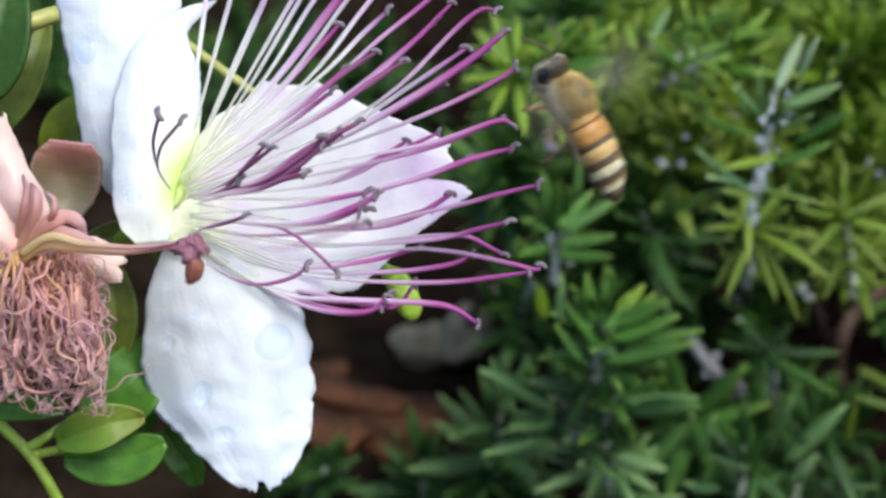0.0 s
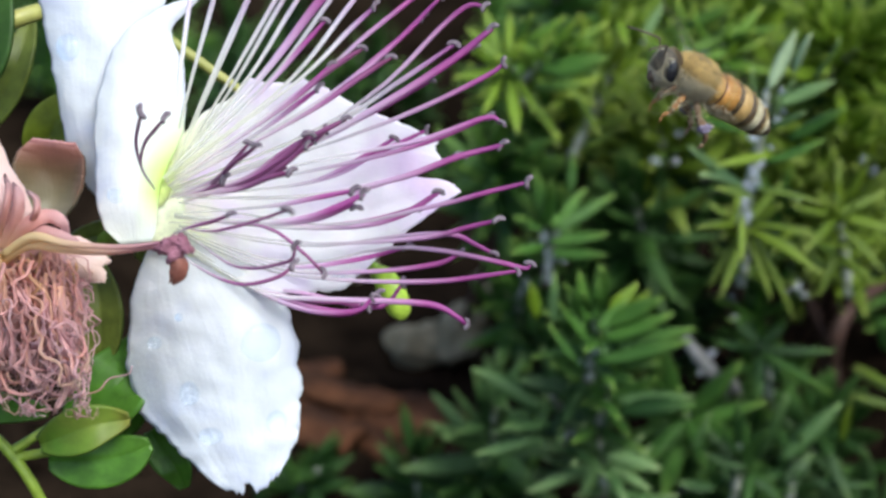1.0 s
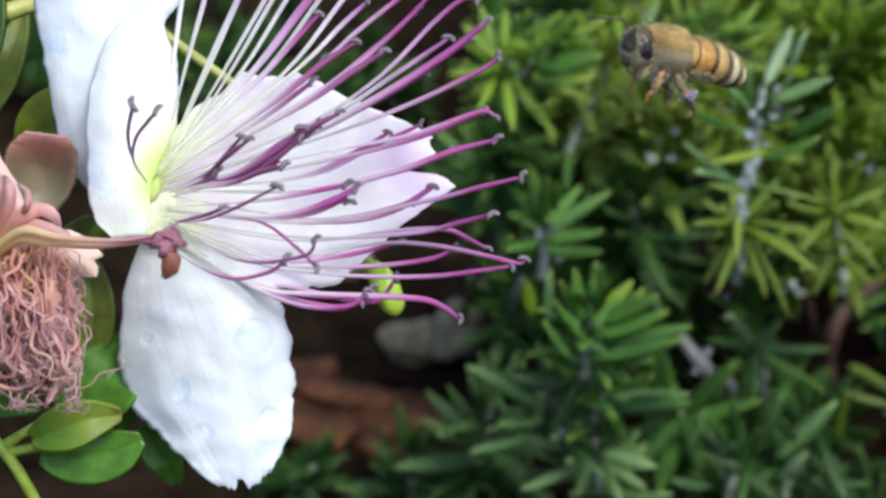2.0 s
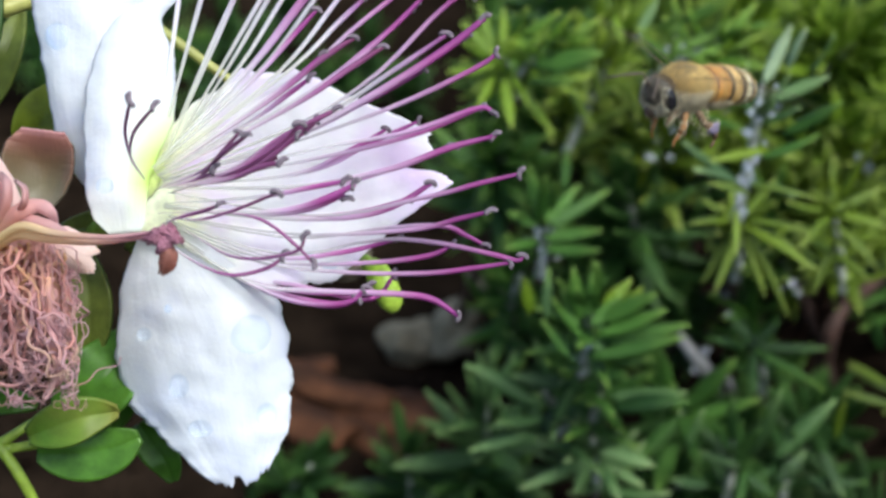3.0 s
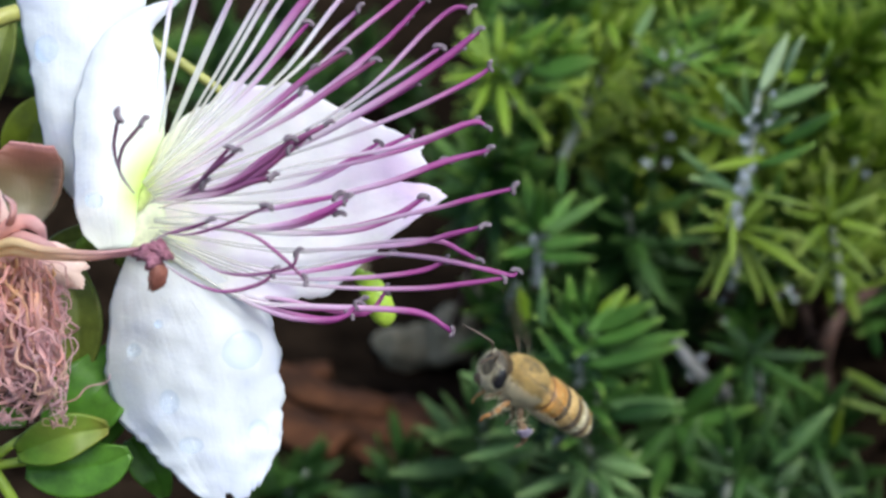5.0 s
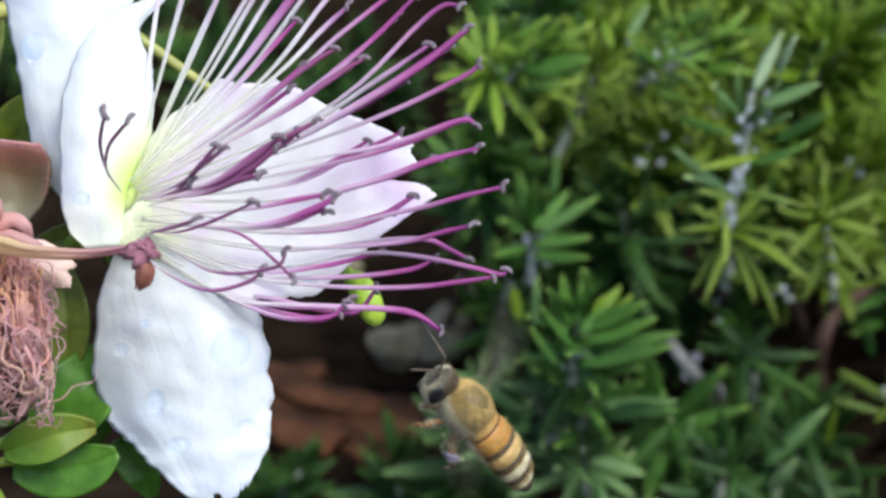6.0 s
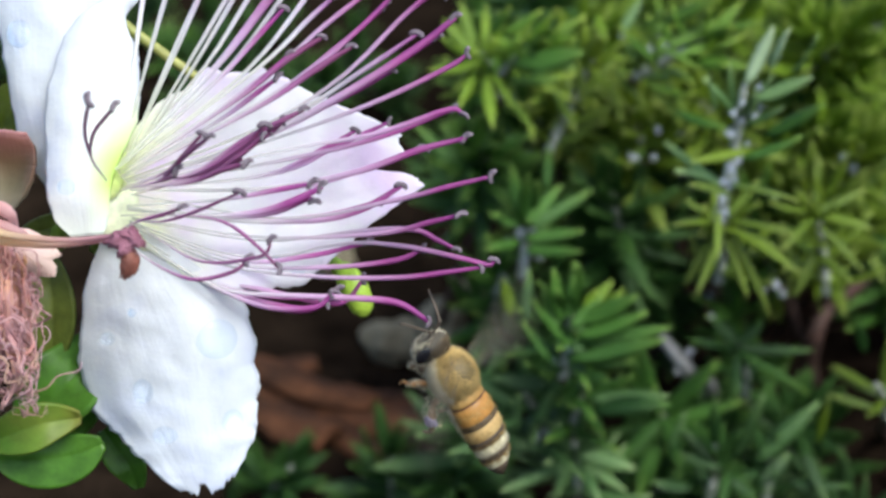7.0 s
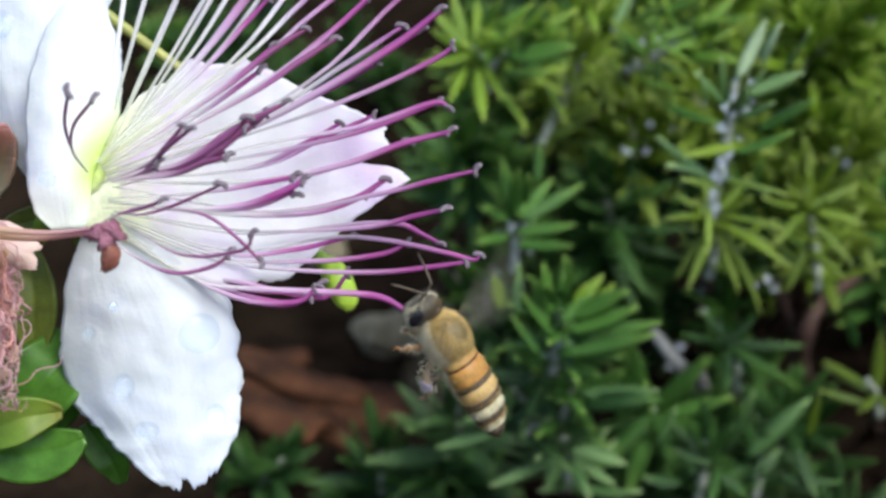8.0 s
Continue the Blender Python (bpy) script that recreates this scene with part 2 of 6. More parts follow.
fur_gold = plain("bee_fur", (0.4, 0.27, 0.095), (0.6, 0.43, 0.175), 500, 0.8, 0.2)
leg_brown = plain("bee_leg", (0.14, 0.08, 0.045), (0.34, 0.22, 0.13), 900, 0.45, 0.4)
leg_orange = plain("bee_orange_leg", (0.26, 0.11, 0.035), (0.46, 0.23, 0.08), 900, 0.45, 0.4)
pollen_mauve = plain("pollen", (0.17, 0.14, 0.22), (0.29, 0.25, 0.34), 1500, 0.9, 0.8)
band_orange = plain("orange_band", (0.38, 0.17, 0.035), (0.51, 0.26, 0.07), 500, 0.4, 0.3)
band_gold = plain("gold_band", (0.38, 0.2, 0.055), (0.5, 0.31, 0.1), 500, 0.6, 0.3)
band_straw = plain("straw_band", (0.42, 0.25, 0.08), (0.57, 0.39, 0.17), 500, 0.6, 0.3)
band_cream = plain("cream_band", (0.5, 0.44, 0.27), (0.66, 0.6, 0.42), 500, 0.7, 0.3)
band_dark = plain("dark_band", (0.04, 0.027, 0.02), (0.11, 0.075, 0.05), 600, 0.5, 0.3)
band_rust = plain("rusty_band", (0.06, 0.022, 0.012), (0.13, 0.05, 0.025), 600, 0.5, 0.3)
fur_cream = plain("bee_pale_fur", (0.66, 0.56, 0.37), (0.82, 0.73, 0.54), 500, 0.8, 0.2)
belly = plain("bee_belly", (0.3, 0.2, 0.09), (0.5, 0.36, 0.18), 500, 0.6, 0.3)


def glass_material(name, tint, ior, alpha=1.0, rough=0.02):
    m, tree, bsdf = nodes_of(name)
    bsdf.inputs["Base Color"].default_value = (*tint, 1)
    bsdf.inputs["Roughness"].default_value = rough
    bsdf.inputs["IOR"].default_value = ior
    bsdf.inputs["Transmission Weight"].default_value = 1.0 if alpha == 1.0 else 0.0
    bsdf.inputs["Alpha"].default_value = alpha
    return m


# grey-blue tint stands in for the shading inside a drop and at its rim
water_tinted = glass_material("water", (0.7, 0.77, 0.87), 1.33)
wing_film = glass_material("wing_film", (0.62, 0.58, 0.5), 1.5, 0.05, 0.4)
wing_vein = glass_material("wing_vein", (0.16, 0.11, 0.07), 1.5, 0.35, 0.4)

# ---- mesh tools ----


def mesh_of(name, verts, faces, material, along=None, across=None, smooth=True):
    me = bpy.data.meshes.new(name)
    me.from_pydata([tuple(v) for v in verts], [], faces)
    for label, values in (("along", along), ("across", across)):
        if values is not None:
            me.attributes.new(label, "FLOAT", "POINT").data.foreach_set("value", [float(v) for v in values])
    me.polygons.foreach_set("use_smooth", [smooth] * len(me.polygons))
    me.materials.append(material)
    me.update()
    return me


def child(name, me, parent, label=""):
    ob = new(name, me)
    ob.parent = parent
    if label:
        tagged(ob, label)
    return ob


def part(name, bm, material, parent, label=""):
    me = bpy.data.meshes.new(name)
    bmesh.ops.recalc_face_normals(bm, faces=bm.faces[:])
    bm.to_mesh(me)
    bm.free()
    me.polygons.foreach_set("use_smooth", [True] * len(me.polygons))
    me.materials.append(material)
    return child(name, me, parent, label)


def thing(name, m, label, category, group=""):
    ob = new(name)
    ob.empty_display_size = 0.005
    ob.matrix_basis = m
    return tagged(ob, label, category, group)


def curve_points(control, count):
    """A smooth line through the control points."""
    p = [Vector(c) for c in control]
    p = [p[0] * 2 - p[1], *p, p[-1] * 2 - p[-2]]
    out = []
    for i in range(count):
        s = i / (count - 1) * (len(p) - 3)
        k = min(int(s), len(p) - 4)
        u = s - k
        a, b, c, d = p[k : k + 4]
        out.append(0.5 * (2 * b + (c - a) * u + (2 * a - 5 * b + 4 * c - d) * u * u + (3 * b - a - 3 * c + d) * u**3))
    return out


def spread(values, s):
    """The value at s in 0..1 of evenly spaced values, eased."""
    x = min(max(s, 0.0), 1.0) * (len(values) - 1)
    k = min(int(x), len(values) - 2)
    u = x - k
    return values[k] + (values[k + 1] - values[k]) * u


def tube_data(line, radii, sides=6, start=0):
    """Vertices, faces and the way along of a tapering round stalk."""
    verts, faces, along = [], [], []
    n = len(line)
    side = None
    for i, p in enumerate(line):
        t = (line[min(i + 1, n - 1)] - line[max(i - 1, 0)]).normalized()
        if side is None:
            side = t.orthogonal().normalized()
        side = (side - t * side.dot(t)).normalized()
        other = t.cross(side)
        r = spread(radii, i / (n - 1))
        for j in range(sides):
            a = 2 * math.pi * j / sides
            verts.append(p + (side * math.cos(a) + other * math.sin(a)) * r)
            along.append(i / (n - 1))
    for i in range(n - 1):
        for j in range(sides):
            k = (j + 1) % sides
            faces.append((start + i * sides + j, start + i * sides + k, start + (i + 1) * sides + k, start + (i + 1) * sides + j))
    faces.append(tuple(start + j for j in reversed(range(sides))))
    faces.append(tuple(start + (n - 1) * sides + j for j in range(sides)))
    return verts, faces, along


def tube(name, control, radii, material, parent, count=14, sides=6, label="", unit=MM):
    line = [p * unit for p in curve_points(control, count)]
    v, f, a = tube_data(line, [r * unit for r in radii], sides)
    return child(name, mesh_of(name, v, f, material, a), parent, label)


def blob(bm, centre, size, turn=(0, 0, 0), rough=0.0, seed=0, level=3, unit=MM):
    """A rounded lump in bm."""
    m = Matrix.LocRotScale(Vector(centre) * unit, Euler([radians(a) for a in turn]), Vector(size) * unit)
    made = bmesh.ops.create_icosphere(bm, subdivisions=level, radius=1.0)["verts"]
    for v in made:
        if rough:
            v.co *= 1 + rough * noise.noise(v.co * 1.6 + Vector((seed * 7.1, 0, 0)))
        v.co = m @ v.co
    return made

# ---- ground ----


def ground_height(x, y):
    near = max(0.0, 1 - ((x - 0.02) ** 2 + (y - 0.35) ** 2) / 0.6)
    return near * (0.008 * noise.noise(Vector((x * 18, y * 18, 0.3))) + 0.003 * noise.noise(Vector((x * 90, y * 90, 2.0))))


def make_ground():
    steps = sorted({round(v, 4) for v in [-400, -60, -12, -4, -1.5, -0.9, *(i * 0.012 for i in range(-50, 84)), 1.6, 4, 12, 60, 400]})
    n = len(steps)
    verts = [(x, y, ground_height(x, y)) for y in steps for x in steps]
    faces = [(j * n + i, j * n + i + 1, (j + 1) * n + i + 1, (j + 1) * n + i) for j in range(n - 1) for i in range(n - 1)]
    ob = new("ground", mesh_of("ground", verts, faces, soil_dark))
    return tagged(ob, "dark garden soil under the plants", "ground", kind="structure")


def make_crumbs():
    rng = random.Random(5)
    bm = bmesh.new()
    for _ in range(420):
        x, y = rng.uniform(-0.16, 0.14), rng.uniform(0.2, 0.55)
        r = rng.uniform(0.6, 2.4)
        blob(bm, (x / MM, y / MM, ground_height(x, y) / MM + r * 0.3), (r, r * rng.uniform(0.6, 1), r * 0.6), (0, 0, rng.uniform(0, 360)), 0.5, rng.random() * 50, 1)
    me = bpy.data.meshes.new("soil_crumbs")
    bm.to_mesh(me)
    bm.free()
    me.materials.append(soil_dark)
    return tagged(new("soil_crumbs", me), "loose dark crumbs of soil", "soil", kind="stuff")


def stone(place, size, turn, seed):
    bm = bmesh.new()
    blob(bm, (0, 0, 0), size, (0, 0, 0), 0.35, seed, 4)
    me = bpy.data.meshes.new("stone")
    bm.to_mesh(me)
    bm.free()
    me.polygons.foreach_set("use_smooth", [True] * len(me.polygons))
    me.materials.append(stone_grey)
    ob = new("stone", me)
    ob.matrix_basis = pose(*place, *turn)
    return tagged(ob, "smooth greyish stone half sunk in dark soil", "stone", "stones in the soil")


def bark_chip(place, length, width, thick, turn, seed):
    """A split flake of bark: ragged ends, ridges along it, curled across."""
    nu, nv = 22, 9
    verts, faces = [], []
    for side in (1, -1):
        for i in range(nu):
            for j in range(nv):
                u, v = i / (nu - 1) * 2 - 1, j / (nv - 1) * 2 - 1
                ragged = 1 + 0.12 * noise.noise(Vector((v * 4, seed, side)))
                w = width / 2 * (1 - 0.25 * abs(u) ** 3 + 0.1 * noise.noise(Vector((u * 3, seed + 9, 0))))
                ridge = 0.35 * thick * noise.noise(Vector((u * 1.2, v * 5, seed)))
                z = side * thick / 2 * (1 - 0.6 * max(abs(u), abs(v)) ** 6) + ridge - width * 0.12 * v * v + length * 0.05 * u * u
                verts.append(Vector((u * length / 2 * ragged, v * w, z)) * MM)
    h = nu * nv
    for i in range(nu - 1):
        for j in range(nv - 1):
            a = i * nv + j
            faces += [(a, a + nv, a + nv + 1, a + 1), (h + a, h + a + 1, h + a + nv + 1, h + a + nv)]
    rim = [i * nv for i in range(nu)] + [(nu - 1) * nv + j for j in range(1, nv)] + [i * nv + nv - 1 for i in range(nu - 2, -1, -1)] + [j for j in range(nv - 2, 0, -1)]
    for a, b in zip(rim, rim[1:] + rim[:1]):
        faces.append((b, a, a + h, b + h))
    ob = new("bark_chip", mesh_of("bark_chip", verts, faces, bark_red))
    ob.matrix_basis = pose(*place, *turn)
    return tagged(ob, "weathered reddish-brown bark flake lying on soil", "bark", "bark flakes on the soil")


# ---- flower ----


def petal_points(spine, left, right, cup, ruffle, seed, notches, ragged, nu=60, nv=33):
    """Grid of a petal: widths either side of its spine, cupped across, crumpled towards the rim."""
    line = curve_points(spine, nu)
    grid = []
    for i, c in enumerate(line):
        s = i / (nu - 1)
        t = (line[min(i + 1, nu - 1)] - line[max(i - 1, 0)]).normalized()
        n = Vector((-t.y, t.x, 0)).normalized()
        for j in range(nv):
            v = j / (nv - 1) * 2 - 1
            half = spread(left, s) if v > 0 else spread(right, s)
            rag = 1 + ragged * (0.055 * noise.noise(Vector((s * 15, seed, v * 2))) * abs(v) + 0.075 * noise.noise(Vector((s * 34 + 3 * math.sin(s * 8), seed + 3, v * 0.5))) * v**4 * max(0.15, 0.5 + noise.noise(Vector((s * 5, seed + 6, v)))) + 0.025 * noise.noise(Vector((s * 80, seed + 8, v))) * v**8)
            p = c + n * (v * half * rag)
            back = sum(depth * math.exp(-(((v - at) / wide) ** 2)) for at, wide, depth in notches) * s**5
            p -= t * back
            p += t * (ragged * (0.6 * noise.noise(Vector((v * 9, seed, 5))) + 0.06 * noise.noise(Vector((v * 19, seed, 9)))) * s**6)
            swell = math.sin(math.pi * min(s * 1.05, 1))
            p.z += -cup * v * v * swell + ruffle * noise.noise(Vector((p.x * 0.13, p.y * 0.13, seed))) * (0.3 + abs(v))
            p.z += 0.3 * ruffle * noise.noise(Vector((p.x * 0.5, p.y * 0.5, seed + 4))) + 0.3 * ruffle * noise.noise(Vector((s * 17 + 2 * math.sin(s * 9), seed + 5, v))) * v**6
            grid.append((p, s, v))
    return grid, nu, nv


def petal(parent, spine, left, right, material, cup=1.0, ruffle=0.6, seed=0, notches=(), name="petal", label="", thick=0.16, ragged=1.0):
    grid, nu, nv = petal_points(spine, left, right, cup, ruffle, seed, notches, ragged)
    faces = [(i * nv + j, (i + 1) * nv + j, (i + 1) * nv + j + 1, i * nv + j + 1) for i in range(nu - 1) for j in range(nv - 1)]
    me = mesh_of(name, [g[0] * MM for g in grid], faces, material, [g[1] for g in grid], [g[2] for g in grid])
    ob = child(name, me, parent, label)
    solid = ob.modifiers.new("thickness", "SOLIDIFY")
    solid.thickness, solid.offset = thick * MM, 0.0
    return ob, grid, nv


def water_drop(on, x, y, r, flat=0.45):
    """A domed drop that sits on a petal at (x, y)."""
    ob, grid, nv = on
    near = sorted(grid, key=lambda g: (g[0].x - x) ** 2 + (g[0].y - y) ** 2)[:3]
    a, b, c = (g[0] for g in near)
    k = min(range(len(grid)), key=lambda q: (grid[q][0].x - x) ** 2 + (grid[q][0].y - y) ** 2)
    k = min(max(k, nv), len(grid) - nv - 2)
    normal = (grid[k + nv][0] - grid[k - nv][0]).cross(grid[k + 1][0] - grid[k - 1][0]).normalized()
    if normal.z < 0:
        normal = -normal
    bm = bmesh.new()
    made = bmesh.ops.create_uvsphere(bm, u_segments=20, v_segments=12, radius=1.0)["verts"]
    turn = Vector((0, 0, 1)).rotation_difference(normal).to_matrix()
    rng = random.Random(int(x * 100 + y))
    stretch = rng.uniform(0.85, 1.2)
    for v in made:
        q = Vector((v.co.x * stretch, v.co.y / stretch, max(v.co.z, -0.25) * flat)) * r
        v.co = (turn @ q + Vector((x, y, grid[k][0].z)) + normal * 0.1) * MM
    drop = part("water_drop", bm, water_tinted, ob, "clear round water drop with its shading tinted in")
    # casts no shadow; the tint of the water gives the drop its shading
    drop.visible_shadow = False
    return drop


def anther_mesh():
    line = curve_points([(-0.5, -0.12, 0), (-0.2, 0.1, 0), (0.2, 0.1, 0), (0.5, -0.16, 0)], 9)
    v, f, a = tube_data([p * MM for p in line], [r * MM for r in (0.12, 0.22, 0.2, 0.23, 0.12)], 7)
    return mesh_of("anther", v, f, anther_grey, a)


ANTHER = anther_mesh()


def stamen(parent, material, *line, thick=1.0, turn=None, bare=False):
    """A filament through the given points with a curled anther on its tip."""
    f = tube("filament", line, [0.06 * thick, 0.12 * thick, 0.2 * thick, 0.22 * thick, 0.15 * thick], material, parent, 18, 7)
    if bare:
        return f
    end, before = Vector(line[-1]), Vector(line[-2])
    rng = random.Random(int(end.x * 31 + end.y * 77))
    angle = math.atan2(end.y - before.y, end.x - before.x) + radians(turn if turn is not None else rng.uniform(-70, 70))
    a = child("anther", ANTHER, f, "grey-mauve curled anther")
    k = rng.uniform(0.8, 1.15)
    a.matrix_basis = Matrix.LocRotScale((end + Vector((0, 0, 0.1))) * MM, Euler((rng.uniform(-0.6, 0.6), rng.uniform(-0.4, 0.4), angle)), Vector((k, k, k)))
    return f


FLOWER = pose(-0.02099, 0.11424, 0.14975, 64.052, -0.297, 0.04)


def make_flower():
    fl = thing("caper_flower", FLOWER, "open white caper flower with long purple stamens and water drops", "flower")
    lower = petal(fl, [(-0.33, -1.58, -2.5), (0.82, -5.56, -3.5), (2.29, -10.35, -5), (3.53, -15.2, -6), (4.63, -20.09, -6.8), (5.55, -23.75, -8)],
                  [1.45, 4.25, 7.24, 6.66, 5.41, 2.80], [1.35, 5.02, 7.24, 7.53, 4.06, 1.74], petal_plain, 2.7, 0.9, 3, [(0.05, 0.13, 1.3), (-0.9, 0.5, 0.9), (0.9, 0.3, 0.9)], label="broad white lower petal")
    side = petal(fl, [(-0.53, 0.6, -2), (2.96, 1.44, -5), (7.5, 2.09, -7), (12.2, 2.55, -9), (17.56, 3.09, -10), (22.3, 3.28, -10)],
                 [2.19, 6.42, 9.34, 8.85, 5.45, 3.21], [3.41, 6.81, 8.95, 9.34, 5.25, 1.75], petal_lilac, -1.2, 0.7, 11, [(0.12, 0.17, 2.6), (0.85, 0.3, 0.6), (-0.7, 0.45, -1.3)], label="wide white petal flushed with lilac")
    front = petal(fl, [(-2.47, -2.38, 0), (-2.77, 1.8, 0.8), (-2.41, 6.8, 0.8), (-1.9, 11.2, 0), (-0.6, 15.4, -1.2), (2.3, 17.5, -1.8)],
                  [1.09, 2.2, 2.6, 2.77, 2.9, 3.1, 3.27, 3.3, 3.2, 3.06, 2.9, 2.2, 1.2, 0.8, 0.5, 0.08], [1.36, 1.9, 2.06, 2.23, 2.6, 3.26, 3.72, 3.72, 3.55, 3.3, 2.9, 1.7, 0.9, 0.65, 0.45, 0.08],
                  petal_heart, 1.6, 0.6, 21, [], label="upright white petal with a turned-in rim and pointed tip")
    back = petal(fl, [(-2.7, -0.58, -6), (-5.03, 4.87, -3.8), (-5.63, 10.94, -2.6), (-5.32, 16.84, -2.4), (-4.32, 21.22, -2.5)],
                 [0.94, 3.68, 4.1, 5.5, 4.0], [0.94, 3.30, 4.6, 4.3, 4.9], petal_plain, 1.6, 0.8, 31, [(0.5, 0.3, 1.5)], label="white upper petal with a wavy rim")
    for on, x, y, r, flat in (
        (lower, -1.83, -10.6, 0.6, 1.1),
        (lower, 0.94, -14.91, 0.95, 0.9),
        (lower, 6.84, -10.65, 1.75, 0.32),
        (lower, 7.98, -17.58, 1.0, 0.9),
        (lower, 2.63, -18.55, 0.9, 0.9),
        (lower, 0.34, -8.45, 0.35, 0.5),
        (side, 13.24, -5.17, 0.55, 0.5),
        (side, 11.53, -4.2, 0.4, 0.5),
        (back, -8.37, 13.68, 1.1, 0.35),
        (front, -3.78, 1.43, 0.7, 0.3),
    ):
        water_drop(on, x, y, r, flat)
    bm = bmesh.new()
    blob(bm, (-0.88, 2.71, -1.4), (1.3, 2.2, 0.7), (0, 0, -12), 0.15, 4)
    part("nectary", bm, nectary_green, fl, "yellow-green nectary at the flower's heart")
    bm = bmesh.new()
    blob(bm, (-0.64, 0.51, -2.1), (1.9, 3.6, 0.4), (0, 0, 4), 0.12, 8)
    part("flower_base", bm, base_pale, fl, "pale greenish-white flower base")

    pale, deep, mauve = filament_pale, filament_purple, filament_mauve
    # tall ones that lean away upwards
    stamen(fl, pale, (-0.08, 3.71, -1), (0.94, 10.62, -1), (1.8, 18.16, -2), (2.72, 26.04, -4))
    stamen(fl, pale, (0.11, 3.71, -1), (2.19, 10.97, 0), (4.11, 17.83, 0), (6.03, 24.69, 0))
    stamen(fl, pale, (0.38, 3.48, -1), (3.61, 11.08, -1), (6.63, 17.93, -2), (9.7, 24.62, -4))
    stamen(fl, pale, (0.64, 3.43, 0), (4.16, 10.86, 1), (6.73, 16.38, 2), (9.7, 22.69, 3))
    stamen(fl, pale, (0.57, 3.34, -1), (5.05, 11.19, -2), (8.85, 18.09, -3), (12.46, 24.84, -5))
    stamen(fl, pale, (0.66, 3.25, -1), (5.76, 10.74, 0), (9.78, 17.6, 0), (13.49, 23.32, 0))
    stamen(fl, pale, (-0.34, 2.99, -0.4), (6.16, 10.73, -2), (10.54, 17.86, -3), (14.84, 23.89, -5))
    stamen(fl, mauve, (-0.08, 2.81, 0.6), (7.43, 10.41, 1), (12.49, 16.6, 2), (16.57, 20.9, 3), thick=1.7)
    stamen(fl, pale, (-0.16, 2.85, -0.4), (8.02, 10.73, -2), (13.44, 18.09, -3), (16.78, 22.26, -4))
    stamen(fl, mauve, (0.01, 2.72, 0.6), (7.43, 9.27, 1), (11.05, 13.22, 1), (12.87, 15.22, 1))
    stamen(fl, pale, (-0.11, 2.67, -0.4), (9.42, 10.5, -2), (14.47, 16.92, -3), (18.19, 21.79, -4))
    stamen(fl, pale, (-0.07, 2.58, -0.4), (10.34, 10.73, -2), (14.47, 14.95, -3), (16.72, 17.01, -3))
    stamen(fl, mauve, (0.02, 2.49, -0.4), (10.89, 9.93, -1), (15.73, 14.08, -1), (19.73, 17.46, -2), (21.96, 19.55, -2))
    stamen(fl, deep, (0.28, 2.26, 0.6), (9.24, 8.14, 1), (12.87, 11.09, 1), (15.82, 13.04, 1), thick=1.2)
    stamen(fl, mauve, (0.28, 2.26, 0.6), (8.69, 8.23, 0), (11.96, 10.41, 1), (13.41, 11.77, 1))
    stamen(fl, mauve, (0.21, 2.21, -0.4), (11.74, 8.87, -2), (17.31, 13.05, -2), (20.66, 15.93, -2))
    stamen(fl, mauve, (0.21, 2.21, -0.4), (12.34, 8.69, 0), (18.29, 13.49, 0), (21.94, 17.14, 0))
    stamen(fl, deep, (0.47, 2.08, 0.6), (11.05, 7.69, 1), (15.14, 10.41, 1), (18.08, 12.31, 1), thick=1.2)
    stamen(fl, mauve, (0.39, 2.03, -0.4), (10.89, 6.24, -1), (17.37, 10.15, 0), (21.95, 14.86, -1), (24.25, 16.7, -1), (25.64, 16.61, -1))
    stamen(fl, pale, (0.39, 1.94, -0.4), (12.67, 7.01, -2), (18.71, 10.73, -2), (23.12, 13.7, -2))
    # fan across the wide petal
    stamen(fl, mauve, (0.74, 1.81, 0.6), (11.05, 5.33, 1), (17.43, 8.5, 2), (22.83, 11.88, 2), (26.07, 14.44, 2), thick=1.5)
    stamen(fl, mauve, (0.74, 1.81, 0.6), (10.15, 4.97, 1), (16.95, 8.14, 1), (21.17, 10.41, 1))
    stamen(fl, mauve, (0.74, 1.76, 0.6), (10.97, 5.21, 0), (18.29, 9.14, 0), (24.69, 13.17, 0))
    stamen(fl, mauve, (0.83, 1.62, 0.6), (12.8, 5.49, 0), (20.12, 8.14, 1), (25.57, 10.77, 1), (27.11, 11.86, 1))
    stamen(fl, mauve, (0.92, 1.53, 0.6), (12.87, 4.29, 1), (20.13, 5.58, 2), (25.53, 7.42, 2), (26.79, 6.97, 2))
    stamen(fl, mauve, (0.92, 1.44, 0.6), (11.74, 3.53, -2), (20.09, 5.59, -3), (26.12, 8.02, -4))
    stamen(fl, mauve, (1.01, 1.26, 0.6), (11.05, 1.34, 1), (18.31, 2.61, 1), (23.3, 4.38, 1), (26.97, 5.39, 0), thick=1.25)
    stamen(fl, mauve, (1.01, 1.17, 0.6), (12.67, 1.44, -2), (19.15, 3.11, -3), (23.67, 4.81, -4))
    stamen(fl, mauve, (0.94, 0.93, -0.4), (12.6, -0.87, -3), (21.49, 0.58, -1), (25.6, 1.6, 0), (29.03, 2.42, 0))
    stamen(fl, deep, (0.72, 1.32, 1.6), (4.36, 2.3, 5), (6.83, 3.62, 9), (8.62, 4.67, 11), thick=0.85)
    stamen(fl, deep, (0.72, 1.23, 1.6), (4, 1.9, 4), (6.06, 3.2, 8), (7.92, 4.91, 10), thick=0.8)
    stamen(fl, deep, (0.71, 1.11, 2.6), (3.56, 1.68, 4), (5.15, 2.04, 6), (5.76, 2.43, 7), thick=0.7)
